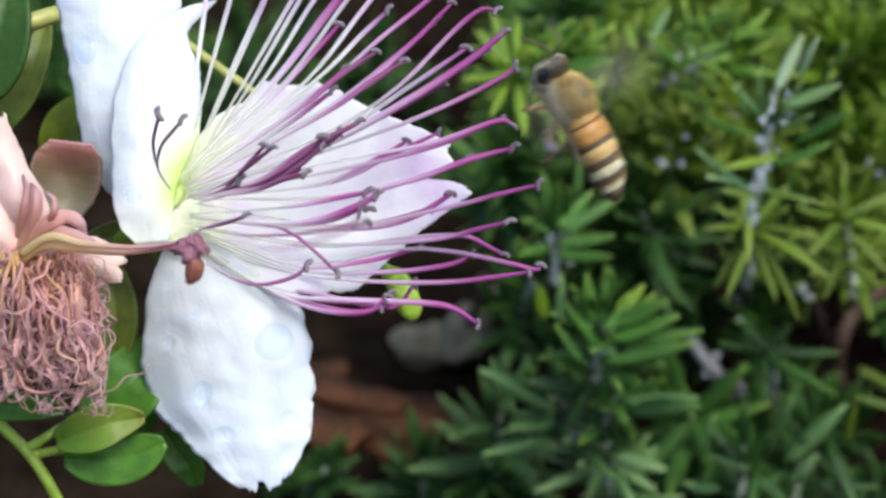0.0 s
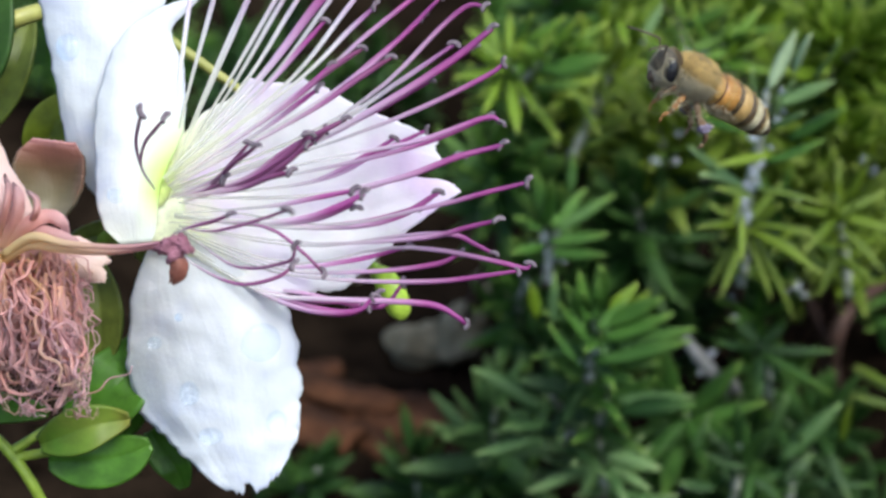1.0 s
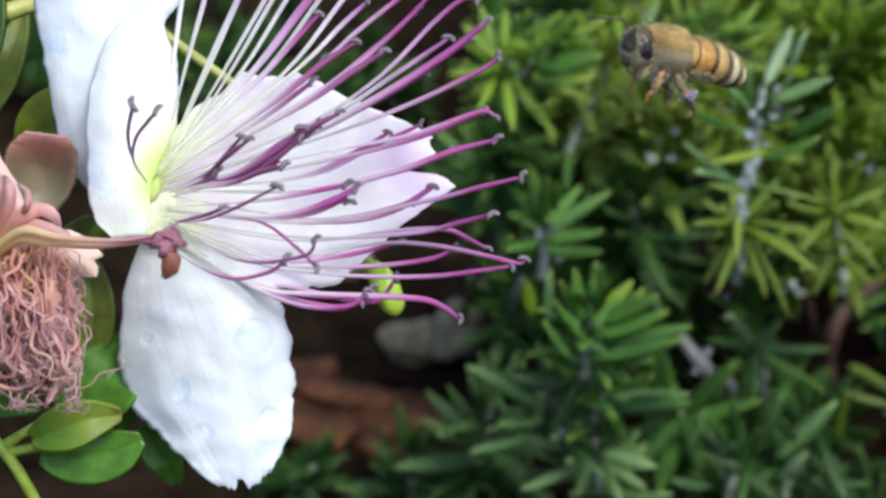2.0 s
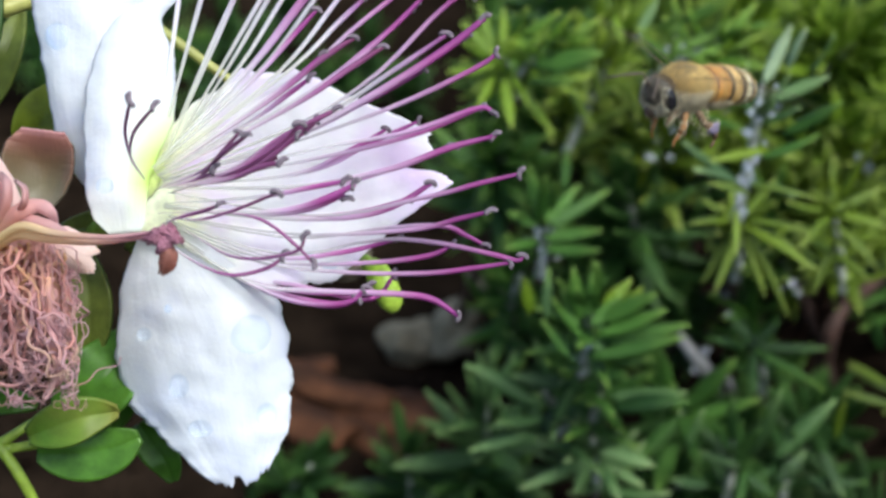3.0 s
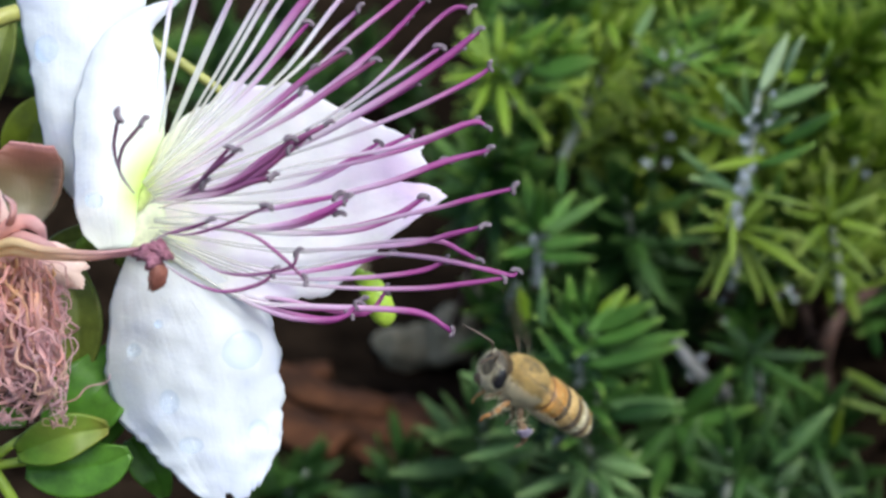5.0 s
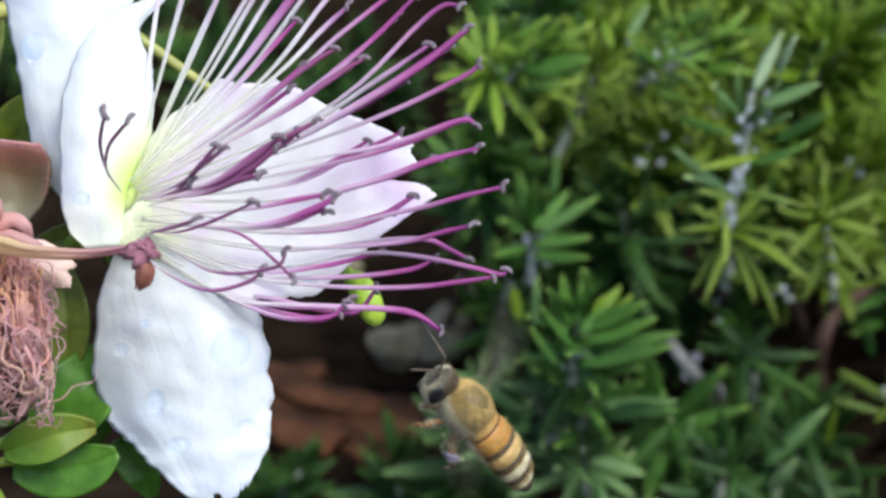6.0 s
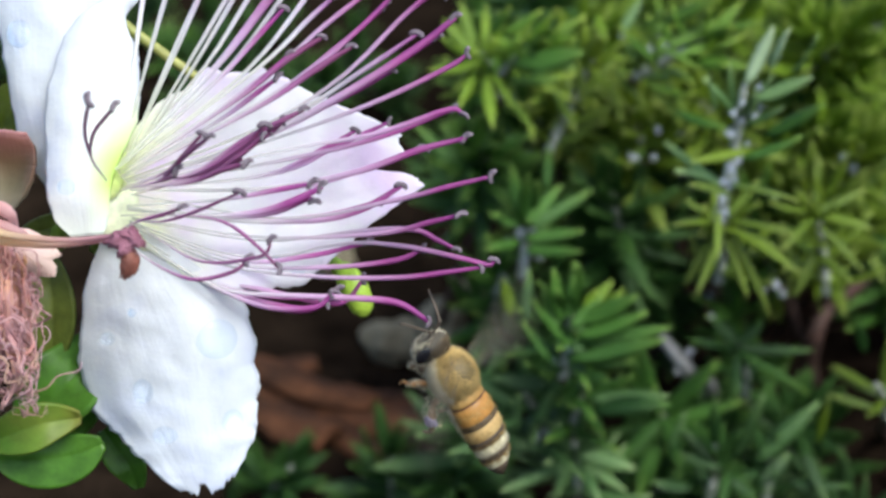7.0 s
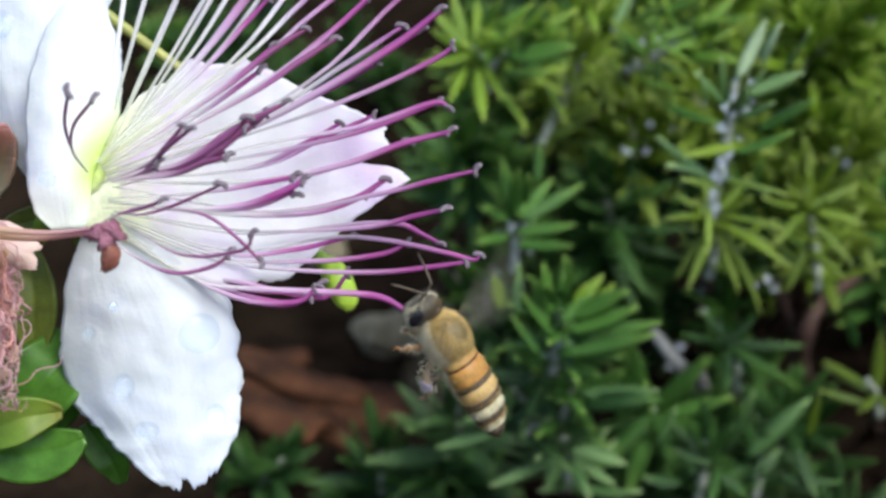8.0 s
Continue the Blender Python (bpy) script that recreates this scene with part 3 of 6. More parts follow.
    stamen(fl, deep, (0.9, 1.54, 1.6), (6.31, 2.39, 3), (10.07, 4.28, 5), (11.99, 5.83, 6), thick=0.95)
    stamen(fl, deep, (0.9, 1.5, 1.6), (6.31, 2.52, 3), (10.19, 4.87, 4), (13.36, 6.38, 5), (14.76, 7.09, 5))
    stamen(fl, deep, (0.99, 1.41, 1.6), (6.76, 2.07, 3), (9.63, 3.4, 5), (11.9, 5, 6), thick=0.95)
    stamen(fl, deep, (0.99, 1.32, 1.6), (5.86, 1.72, 3), (8.75, 2.61, 5), (10.68, 3, 6), thick=1.1)
    stamen(fl, mauve, (0.85, 1.38, -0.4), (10.73, 2.5, -3), (15.36, 4.57, -4), (18.17, 6.29, -5))
    stamen(fl, mauve, (0.85, 1.38, -0.4), (11.59, 2.68, -4), (16.71, 5.16, -6), (20.92, 7.16, -7))
    stamen(fl, mauve, (0.12, 2.3, -0.4), (7.09, 6.55, -2), (10.34, 8.87, -2), (12.2, 10.26, -2))
    # fused bundle over the wide petal
    stamen(fl, deep, (1.44, 0.85, 1), (5.13, 1.96, 2), (7.88, 2.7, 3), (9.98, 3.58, 3), thick=1.35, bare=True)
    stamen(fl, deep, (3.21, 1.29, 1), (7.45, 2.7, 3), (10.6, 4.56, 4), (12.33, 5.6, 4), thick=1.1)
    stamen(fl, deep, (6.01, 2.13, 2), (9.19, 3.62, 3), (11.89, 5.29, 4), (13.19, 6.38, 4), thick=1.2)
    # low fan
    stamen(fl, mauve, (0.83, -0.01, 0.6), (8.44, 0.5, 2), (12.56, 1.18, 3), (15.32, 1.72, 3))
    stamen(fl, mauve, (0.83, -0.1, 0.6), (7.09, -0.72, 2), (11.22, -0.51, 3), (13.96, 0.35, 4), (16.08, 1.42, 4), thick=1.4)
    stamen(fl, mauve, (0.83, -0.2, 0.6), (7.43, -0.93, 1), (12.04, -0.58, 2), (14.79, 0.47, 3), (15.46, 0.29, 3))
    stamen(fl, mauve, (0.67, -0.27, -0.4), (8.95, -1.07, -2), (15.36, -0.95, -4), (19.12, 0.11, -5), (21.84, 1.86, -6), thick=1.4)
    stamen(fl, mauve, (0.67, -0.27, -0.4), (8.85, -0.96, -3), (15.32, -0.65, -5), (20.45, 0.71, -6))
    stamen(fl, deep, (0.37, -0.74, 0.6), (5.86, -0.74, 3), (9.19, -1.43, 5), (11.68, -3.27, 6), (13.03, -4.66, 6), thick=0.65)
    stamen(fl, deep, (0.06, -2.29, 0.6), (3.41, -4.44, 3), (6.55, -5.55, 5), (9.51, -5.01, 6), (10.85, -4.05, 6), thick=0.75)
    stamen(fl, deep, (0.96, -1.76, 3), (2.76, -1.22, 6), (4.78, -0.82, 8), (6.58, -0.31, 10), thick=0.75, turn=10)
    stamen(fl, deep, (-0.56, 2, 1.5), (-0.72, 3.35, 6), (-0.36, 4.91, 10), (0.4, 6.06, 13), (1.06, 6.83, 15), thick=0.7, turn=60)
    stamen(fl, deep, (-0.61, 1.87, 1.2), (-0.72, 3.26, 6), (0.18, 4.74, 10), (1.46, 5.85, 12), (2.37, 6.59, 13), thick=0.7, turn=20)
    stamen(fl, mauve, (0.87, -0.89, -1.4), (10.56, -2.36, -5), (20.09, -2.04, -3), (24.25, -1.13, -1), (26.61, -0.59, 0))
    stamen(fl, mauve, (0.87, -0.99, -1.4), (10.56, -2.65, -5), (18.67, -1.8, -4), (22.9, -1.71, -3), (24.77, -2.51, -3), (26.32, -3.3, -3))
    stamen(fl, mauve, (0.64, -1.12, -1.4), (8.76, -4.16, -4), (14.37, -3.88, -5), (19.22, -2.74, -5))
    stamen(fl, mauve, (0.64, -1.26, -1.4), (9.52, -4.08, -6), (17.22, -2.84, -5), (21.97, -3.02, -4), (26.64, -3.96, -3), (28.89, -4.52, -3), (29.31, -4.15, -3))
    stamen(fl, mauve, (0.64, -1.36, -1.4), (8.56, -4.56, -6), (16.27, -4.74, -5), (21.5, -4.16, -4), (23.76, -3.21, -4))
    stamen(fl, mauve, (0.41, -1.45, -1.4), (7.61, -4.66, -6), (14.84, -5.5, -5), (21.5, -5.57, -4), (25.71, -5.08, -3), (28.24, -4.71, -3))
    stamen(fl, mauve, (0.22, -1.73, -1.4), (5.45, -5.57, -4), (10.73, -7.8, -3), (14.99, -7.94, -2), (16.48, -6.83, -2), thick=1.05)
    stamen(fl, mauve, (0.22, -1.82, -1.4), (5.81, -5.83, -5), (10.56, -7.02, -5), (14.84, -7.26, -5), (16.74, -6.93, -5))
    stamen(fl, mauve, (0.32, -1.82, -1.4), (6.17, -5.62, -6), (10.96, -6.67, -6), (16.71, -7.77, -6), (18.87, -5.71, -6))
    stamen(fl, mauve, (0.22, -1.91, -1.4), (6.87, -6.28, -4), (12.53, -6.99, -4), (19.14, -7.27, -4), (21.97, -7.7, -4), (24.09, -9.06, -4), thick=1.3)
    stamen(fl, mauve, (0.04, -2, -1.4), (4.86, -5.5, -5), (9.14, -7.12, -5), (13.48, -8.03, -4), (15.83, -7.7, -4))
    stamen(fl, mauve, (0.04, -2, -1.4), (4.38, -5.12, -5), (9.61, -7.59, -5), (14.37, -8.26, -5), (16.84, -6.55, -5))
    tube("flower_stalk", [(-1.45, 0.07, -3), (-6.55, -1.74, -12), (-14.49, -7.04, -22), (-22.66, -13.92, -28)], [1.3, 1.1, 1.0, 1.1], stem_green, fl, 18, 10)
    # two that spring free and swing
    upper = stamen(fl, deep, (1.28, -1.01, 0), (3.93, -1.23, 3.5), (6.88, -0.59, 7), (10.61, 0.79, 10), thick=0.65, turn=-40)
    lower = stamen(fl, deep, (1.92, -1.74, 0), (3.85, -2.74, 2), (6.34, -4.03, 4), (8.77, -4.31, 6), (11.11, -3.99, 8), (12.39, -3.59, 9), (12.85, -2.58, 9.5), thick=0.65, turn=-20)
    return upper, lower


UPPER_FOOT, LOWER_FOOT = Vector((1.28, -1.01, 0)) * MM, Vector((1.92, -1.74, 0)) * MM


def make_withered_flower():
    wf = thing("withered_flower", FLOWER, "withered pink caper flower with tangled dry filaments", "flower")
    rng = random.Random(8)
    petal(wf, [(-12.53, -2.74, 1), (-11.76, -0.07, 3), (-13.1, 3.5, 3), (-14.96, 7.15, 2)], [0.80, 2.14, 2.94, 2.68], [0.80, 1.34, 0.98, 1.61], withered_petal, 1.5, 1.3, 5, [], label="drooping pink-white withered petal")
    petal(wf, [(-13.16, -2.97, 2), (-14.66, -0.96, 3), (-16.45, 0.83, 3)], [1.12, 2.01, 1.78], [1.12, 2.01, 1.78], withered_petal, 1.5, 0.8, 7, [], label="crumpled pink withered petal")
    petal(wf, [(-9.58, -2.65, 1), (-7.54, -3.42, 1), (-6.03, -4.02, 0), (-4.69, -4.49, -1)], [1.09, 1.72, 1.54, 0.82], [1.09, 1.63, 1.54, 1.09], withered_petal, 1.2, 1.3, 9, [(0.2, 0.4, 0.6)], label="torn pale scrap of withered petal", ragged=0.5)
    petal(wf, [(-11.89, -2.74, 0), (-9.85, -5.51, -1), (-8.93, -8.32, -2), (-8.47, -11.17, -3)], [1.13, 2.27, 2.09, 0.91], [1.13, 2.04, 2.09, 0.91], withered_shred, 1.2, 1.2, 13, [], label="crumpled pink withered petal")
    petal(wf, [(-13.53, -2.74, -1), (-12.42, -6.46, -2), (-11.74, -9.76, -3), (-11.53, -12.65, -4)], [1.81, 3.40, 3.17, 1.36], [1.59, 2.72, 2.72, 1.36], withered_shred, 1.0, 1.8, 17, [], label="crumpled pink withered petal")
    bm = bmesh.new()
    blob(bm, (-13.03, -3.2, 0), (3.0, 2.2, 2.2), (0, 0, 20), 0.5, 2)
    part("receptacle", bm, withered_petal, wf, "pinkish shrunken heart of the flower")
    for line, r in (
        ([(-12.26, -2.74, 2), (-9.94, -0.89, 4), (-8.39, -0.27, 4), (-7.29, -0.75, 4), (-7.08, -1.85, 3)], 0.55),
        ([(-12.03, -2.74, 2), (-10.65, -1.41, 3), (-8.61, -1.51, 4), (-6.84, -2.08, 4), (-5.83, -2.74, 3)], 0.5),
        ([(-12.48, -2.74, 2), (-10.83, -0.09, 4), (-10.74, 1.46, 4), (-11.32, 2.16, 3)], 0.45),
        ([(-10.91, -1.39, 2), (-9.16, -0.11, 5), (-9.07, 0.99, 5), (-9.6, 1.56, 5)], 0.2),
        ([(-12.71, -1.84, 2), (-11.71, 0.35, 4), (-11.45, 1.9, 4), (-11.62, 2.65, 4)], 0.22),
    ):
        petal(wf, line, [r * 0.8, r, r * 0.85, r * 0.3], [r * 0.8, r * 0.9, r * 0.8, r * 0.3], withered_pink, 0.35, 0.25, r * 90, [], name="curled_strand", thick=0.22)
    tube("withered_style", [(-12.71, -3.73, 2), (-9.94, -2.39, 4), (-7.05, -2.74, 5), (-3.98, -3.01, 5), (-0.91, -2.74, 5), (1.29, -2.39, 5)], [0.6, 0.5, 0.34, 0.25, 0.2], straw_style, wf, 30, 8, "straw-coloured withered style")
    tube("withered_style", [(-11.98, -3.19, 3), (-9.25, -1.87, 5), (-6.38, -2.4, 6), (-2.46, -2.66, 6), (0.76, -2.31, 5)], [0.4, 0.4, 0.3, 0.2, 0.16], straw_style, wf, 30, 8, "straw-coloured withered style")
    bm = bmesh.new()
    for cx, cy, sx, sy, a in ((-0.2, 0, 1.1, 0.6, 20), (0.5, 0.3, 0.8, 0.5, -30), (0.3, -0.5, 0.9, 0.5, 50), (1.0, -0.2, 0.6, 0.5, 0)):
        c = Vector((1.55, -2.57, 5.5)) + Vector((cx, cy, 0.2 * cx))
        blob(bm, c, (sx, sy, 0.55), (0, 0, a), 0.7, cx * 9 + 3)
    part("shrivelled_ovary", bm, shrivelled, wf, "purple-brown shrivelled ovary")
    petal(wf, [(1.72, -3.18, 5.5), (1.94, -4.05, 5.8), (1.74, -4.84, 5.6), (1.41, -5.37, 5.2)], [0.40, 0.70, 0.66, 0.18], [0.40, 0.61, 0.57, 0.18], rust_tip, 0.4, 0.7, 4, [(-0.3, 0.35, 0.5)], name="dry_tip", label="rust-brown dry flap")
    # tangle of dry filaments
    for i in range(130):
        x, y, z = Vector((-12.3, -3.42, 1)) + Vector((rng.uniform(-3.5, 5.2), rng.uniform(-2.2, 0.6), rng.uniform(-0.8, 2.4)))
        out = rng.gauss(0.08, 0.3)
        length = rng.choice((rng.uniform(4, 9), rng.uniform(9, 15)))
        line, heading, curl = [], Vector((out, -1, rng.uniform(-0.2, 0.3))), rng.uniform(0, 50)
        p = Vector((x, y, z))
        limit_y = rng.uniform(-15.6, -12.6)
        for k in range(52):
            line.append(p.copy())
            s = k / 51
            wild = 1.0 + 1.3 * s
            turn = Vector((noise.noise(Vector((curl, k * 0.42, 0))), noise.noise(Vector((curl, 3, k * 0.42))), noise.noise(Vector((7, curl, k * 0.42)))))
            heading = (heading * 0.6 + turn * wild + Vector((out * 0.3, -0.32, 0)) * (1 - 0.4 * s)).normalized()
            p = p + heading * (length * 1.75 / 51)
            if p.y < limit_y:
                heading.y = abs(heading.y)
            p.x = min(p.x, -5.49)
        r = rng.choice((0.05, 0.06, 0.08, 0.1, 0.13))
        v, f, a = tube_data([q * MM for q in line], [q * MM for q in (r * 1.3, r, r * 0.9, r * 0.5)], 5)
        child("dry_filament", mesh_of("dry_filament", v, f, (withered_pink, withered_mauve, withered_tan, withered_mauve, withered_pink, withered_mauve)[i % 6], [0.15 + 0.85 * w for w in a]), wf)
    for k in range(6):
        x0 = -14 + k * 0.9
        q = [Vector((-12.43, -3.19, 3)) + Vector((x0 * 0.12 + 1, 0, 0)), Vector((-12.16, -5.4, 4)) + Vector((k * 0.7 - 3, 0, 0.4 * (k % 2))), Vector((-12.16, -8.06, 4)) + Vector((k * 0.9 - 4, -0.6 * (k % 3), 0)), Vector((-12.43, -10.78, 3)) + Vector((k * 0.8 - 4, -0.8 * (k % 2), 0))]
        tube("yellow_strand", q, [0.24, 0.2, 0.13, 0.07], withered_tan, wf, 20, 6, "yellow-orange limp strand")
    for k in range(34):
        x, y = rng.uniform(-4, 5.0), rng.uniform(-2.5, 0)
        c = Vector((-12.39, -4.1, 1.5)) + Vector((x, y, rng.uniform(-1, 2.5)))
        lean, long, wide = rng.uniform(-0.12, 0.2), rng.uniform(4.0, 9.6), rng.uniform(0.14, 0.46)
        spine = [c + Vector((lean * long * q + rng.uniform(-1.6, 1.6) * q, -long * q, rng.uniform(-0.8, 0.8) * q)) for q in (0, 0.25, 0.5, 0.75, 1)]
        petal(wf, spine, [wide * 0.6, wide, wide, wide * 0.5], [wide * 0.6, wide, wide * 1.2, wide * 0.4], withered_shred, 0.5, 2.4, 60 + k, [], name="dry_shred", label="thin pink shrivelled ribbon of petal", thick=0.06, ragged=2.5)
    # limp loops low in the tangle
    for k, (x, y, r) in enumerate(((-10.4, -12.6, 1.9), (-9.0, -11.2, 1.3), (-7.6, -13.4, 1.1), (-11.9, -11.0, 1.4), (-6.9, -10.4, 1.2), (-10.2, -8.6, 1.6))):
        ring = [(x + r * (1 + 0.15 * math.sin(3 * a + k)) * math.cos(a), y + 0.8 * r * math.sin(a), 3.2 + 0.5 * math.sin(2 * a + k)) for a in (q * 0.62 + 2.2 + k * 0.5 for q in range(9))]
        tube("dry_loop", ring, [0.07, 0.13, 0.15, 0.11, 0.06], (withered_pink, withered_mauve)[k % 2], wf, 34, 6)
    tube("loose_strand", [(-7.31, -14.44, 2), (-4.85, -13.9, 3), (-3.86, -12.92, 3), (-2.39, -12.56, 3), (-2.08, -11.89, 3)], [0.07, 0.06, 0.05], withered_mauve, wf, 20, 5)
    tube("flower_stalk", [(-13.3, -3.3, -1), (-17.79, -5.62, -6), (-21.69, -10.87, -14), (-24.7, -16.71, -22)], [1.3, 1.0, 1.0, 1.2], stem_green, wf, 16, 10)
    return wf


def caper_leaf(parent, spine, half, material, fold=0.5, seed=0, label="", name="leaf"):
    """A rounded fleshy leaf: fold along the midrib, notch-free tip, waved rim."""
    nu, nv = 26, 15
    line = curve_points(spine, nu)
    verts, along = [], []
    for i, c in enumerate(line):
        s = i / (nu - 1)
        t = (line[min(i + 1, nu - 1)] - line[max(i - 1, 0)]).normalized()
        n = Vector((-t.y, t.x, 0)).normalized()
        w = half * max(0.02, math.sin(math.pi * (0.03 + 0.94 * s) ** 0.9)) ** 0.62
        for j in range(nv):
            v = j / (nv - 1) * 2 - 1
            p = c + n * (v * w)
            p.z += fold * half * (abs(v) ** 1.4) * 0.5 + 0.18 * noise.noise(Vector((p.x * 0.3, p.y * 0.3, seed)))
            p.z -= 0.12 * math.exp(-((v * 9) ** 2))
            verts.append(p * MM)
            along.append(s * 0.8)
    faces = [(i * nv + j, (i + 1) * nv + j, (i + 1) * nv + j + 1, i * nv + j + 1) for i in range(nu - 1) for j in range(nv - 1)]
    ob = child(name, mesh_of(name, verts, faces, material, along), parent, label)
    solid = ob.modifiers.new("thickness", "SOLIDIFY")
    solid.thickness, solid.offset = 0.35 * MM, 0.0
    return ob


def make_branch():
    br = thing("caper_branch", FLOWER, "trailing green caper branch with round fleshy leaves", "plant")
    caper_leaf(br, [(-11.13, -20.7, -7), (-7.95, -20.8, -7), (-5.05, -20.41, -7), (-2.54, -19.25, -7)], 2.3, caper_green, 0.15, 1, "glossy rounded green leaf")
    caper_leaf(br, [(-9.12, -19.16, -9), (-7.06, -15.68, -8.5), (-5.2, -13.52, -9), (-3.04, -10.25, -12)], 3.2, caper_green, 0.4, 2, "rounded green leaf")
    caper_leaf(br, [(-11.31, -19, -5), (-8.82, -18.13, -4.5), (-6.45, -17.33, -4.5), (-4.08, -17.02, -6)], 1.9, caper_blush, 0.6, 3, "yellow-green leaf with reddish patches")
    caper_leaf(br, [(-6.24, -19.39, -13), (-5.29, -16.77, -12), (-6.05, -15.27, -12), (-7.76, -13.84, -13)], 1.7, caper_green, 0.5, 13, "rounded green leaf")
    caper_leaf(br, [(-13.97, 4.38, -14), (-12.7, 6.75, -13), (-11.39, 8.97, -13), (-9.71, 11.34, -15)], 2.3, caper_yellow, 0.5, 4, "yellowish olive-green rounded leaf")
    caper_leaf(br, [(-21.48, 8.02, -22), (-19.43, 11.24, -22), (-17.71, 15.01, -22), (-16.88, 19.06, -24)], 1.7, caper_olive, 0.6, 12, "dull olive leaf in shade")
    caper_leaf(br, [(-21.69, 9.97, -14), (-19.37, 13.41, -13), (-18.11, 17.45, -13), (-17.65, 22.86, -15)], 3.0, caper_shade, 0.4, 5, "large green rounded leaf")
    petal(br, [(-10.2, -0.4, -4.6), (-10.2, 1.9, -5.2), (-9.95, 4.1, -4.8), (-9.7, 6.1, -3.6)], [0.9, 2.2, 2.85, 3.05, 2.9, 1.9], [0.9, 2.2, 2.7, 2.8, 2.6, 1.7], sepal_red, -1.8, 0.5, 6, [], name="sepal", label="cupped reddish-brown sepal with a pink rim", thick=0.3, ragged=0.3)
    caper_leaf(br, [(-7.3, -12.61, -10), (-7.1, -9.6, -9), (-7.3, -6.66, -9), (-8.4, -3.24, -11)], 2.0, caper_olive, 0.7, 7, "olive narrow leaf")
    caper_leaf(br, [(-19.84, -16.46, -8), (-16.92, -16.26, -8), (-14.01, -16.36, -8), (-11.57, -16.85, -9)], 1.3, caper_green, 0.5, 8, "narrow green leaf")
    caper_leaf(br, [(-4.08, -19.12, -15), (-3.06, -20.66, -15), (-1.78, -22.45, -15), (-1.17, -24.4, -16)], 1.6, caper_green, 0.5, 9, "small green leaf")
    caper_leaf(br, [(-10.79, -2.23, -13), (-8.77, -1.73, -13), (-6.75, -1.22, -13), (-4.41, -0.96, -14)], 1.2, caper_olive, 0.5, 10, "olive leaf in shade")
    caper_leaf(br, [(-5.11, -3.76, -15), (-4.34, -2.74, -15), (-3.67, -1.71, -15), (-3.06, -0.69, -15)], 0.8, caper_olive, 0.5, 16, "olive leaf in shade")
    tube("stem", [(-27.37, -8.66, -10), (-19.84, -14.9, -8), (-16.92, -17.92, -8), (-14.49, -20.35, -8), (-12.31, -24.3, -9), (-10.51, -31.72, -14), (-10.76, -45.82, -30)], [0.9, 0.6, 0.5, 0.5, 0.5, 0.65], stem_green, br, 30, 10)
    tube("stem", [(-10.76, -45.82, -30), (-20.44, -85.45, -70), (-33.28, -122.17, -110), (-45.57, -174.68, -150)], [0.8, 1.2, 1.6, 1.9], stem_green, br, 18, 10)
    tube("petiole", [(-14.2, -20.5, -8), (-12.8, -20.38, -9), (-10.84, -20.04, -9), (-9.33, -19.65, -11), (-6.24, -19.39, -13)], [0.45, 0.42, 0.4, 0.3], stem_green, br, 12, 8)
    tube("petiole", [(-14.49, -20.01, -8), (-13.29, -19.16, -9), (-12.07, -18.29, -10)], [0.5, 0.4, 0.35], stem_green, br, 10, 8)
    tube("stem", [(-31.86, 14.04, -14), (-21.69, 15.97, -14), (-18.64, 16.68, -14), (-15.59, 17.7, -14), (-13.03, 18.92, -16), (-8.7, 20.6, -20), (-3.2, 16.62, -22), (0.57, 13.93, -22), (4.33, 10.97, -22), (11.32, 3.18, -22), (15.7, -3.27, -20)], [0.9, 0.85, 0.8, 0.65, 0.5, 0.45, 0.4], stem_olive, br, 44, 10)
    tube("stem", [(-31.86, 14.04, -14), (-38.24, -5.7, -10), (-33.79, -3.73, -10), (-27.37, -8.66, -10)], [0.75, 1.0, 1.0, 1.0], stem_green, br, 20, 10)
    bm = bmesh.new()
    blob(bm, (17.6, -6.9, -17), (1.3, 2.75, 1.4), (0, 0, 24), 0.1, 3)
    blob(bm, (16.5, -5.5, -17.3), (0.75, 1.7, 1.0), (0, 0, 34), 0.1, 6)
    part("bud", bm, bud_green, br, "bright lime-green closed bud")
    return br

# ---- herb shrub ----


def herb_leaf_data(bend, twist=0.0):
    """A narrow leathery leaf one unit long: grooved midrib, rolled rim, blunt tip; it lies along x with its face to z."""
    widths = (0.035, 0.07, 0.092, 0.1, 0.1, 0.092, 0.072, 0.04, 0.008)
    stations = len(widths)
    verts, along = [], []
    for i in range(stations):
        s = i / (stations - 1)
        w = widths[i]
        z = bend * s * s
        a = twist * s
        for y, dz in ((-1, -0.022), (-0.5, 0.012), (0, -0.012), (0.5, 0.012), (1, -0.022), (0, -0.035)):
            verts.append(Vector((s, y * w * math.cos(a), z + dz + y * w * math.sin(a))))
            along.append(s)
    faces = []
    for i in range(stations - 1):
        for j in range(6):
            k = (j + 1) % 6
            faces.append((i * 6 + j, i * 6 + k, (i + 1) * 6 + k, (i + 1) * 6 + j))
    faces.append(tuple(reversed(range(6))))
    faces.append(tuple((stations - 1) * 6 + j for j in range(6)))
    return verts, faces, along


LEAF_SHAPES = [herb_leaf_data(b, t) for b, t in ((0.2, 0.3), (0.06, -0.3), (0.34, 0.4), (-0.1, -0.5))]
BENDS = (0.03, 0.12, 0.22)
LEAF_SHAPES += [herb_leaf_data(b, 0.15) for b in BENDS]
LEAF_MESHES = {}


def herb_leaf_mesh(material, k):
    if (material.name, k) not in LEAF_MESHES:
        v, f, a = LEAF_SHAPES[k]
        LEAF_MESHES[material.name, k] = mesh_of("leaf", v, f, material, a)
    return LEAF_MESHES[material.name, k]


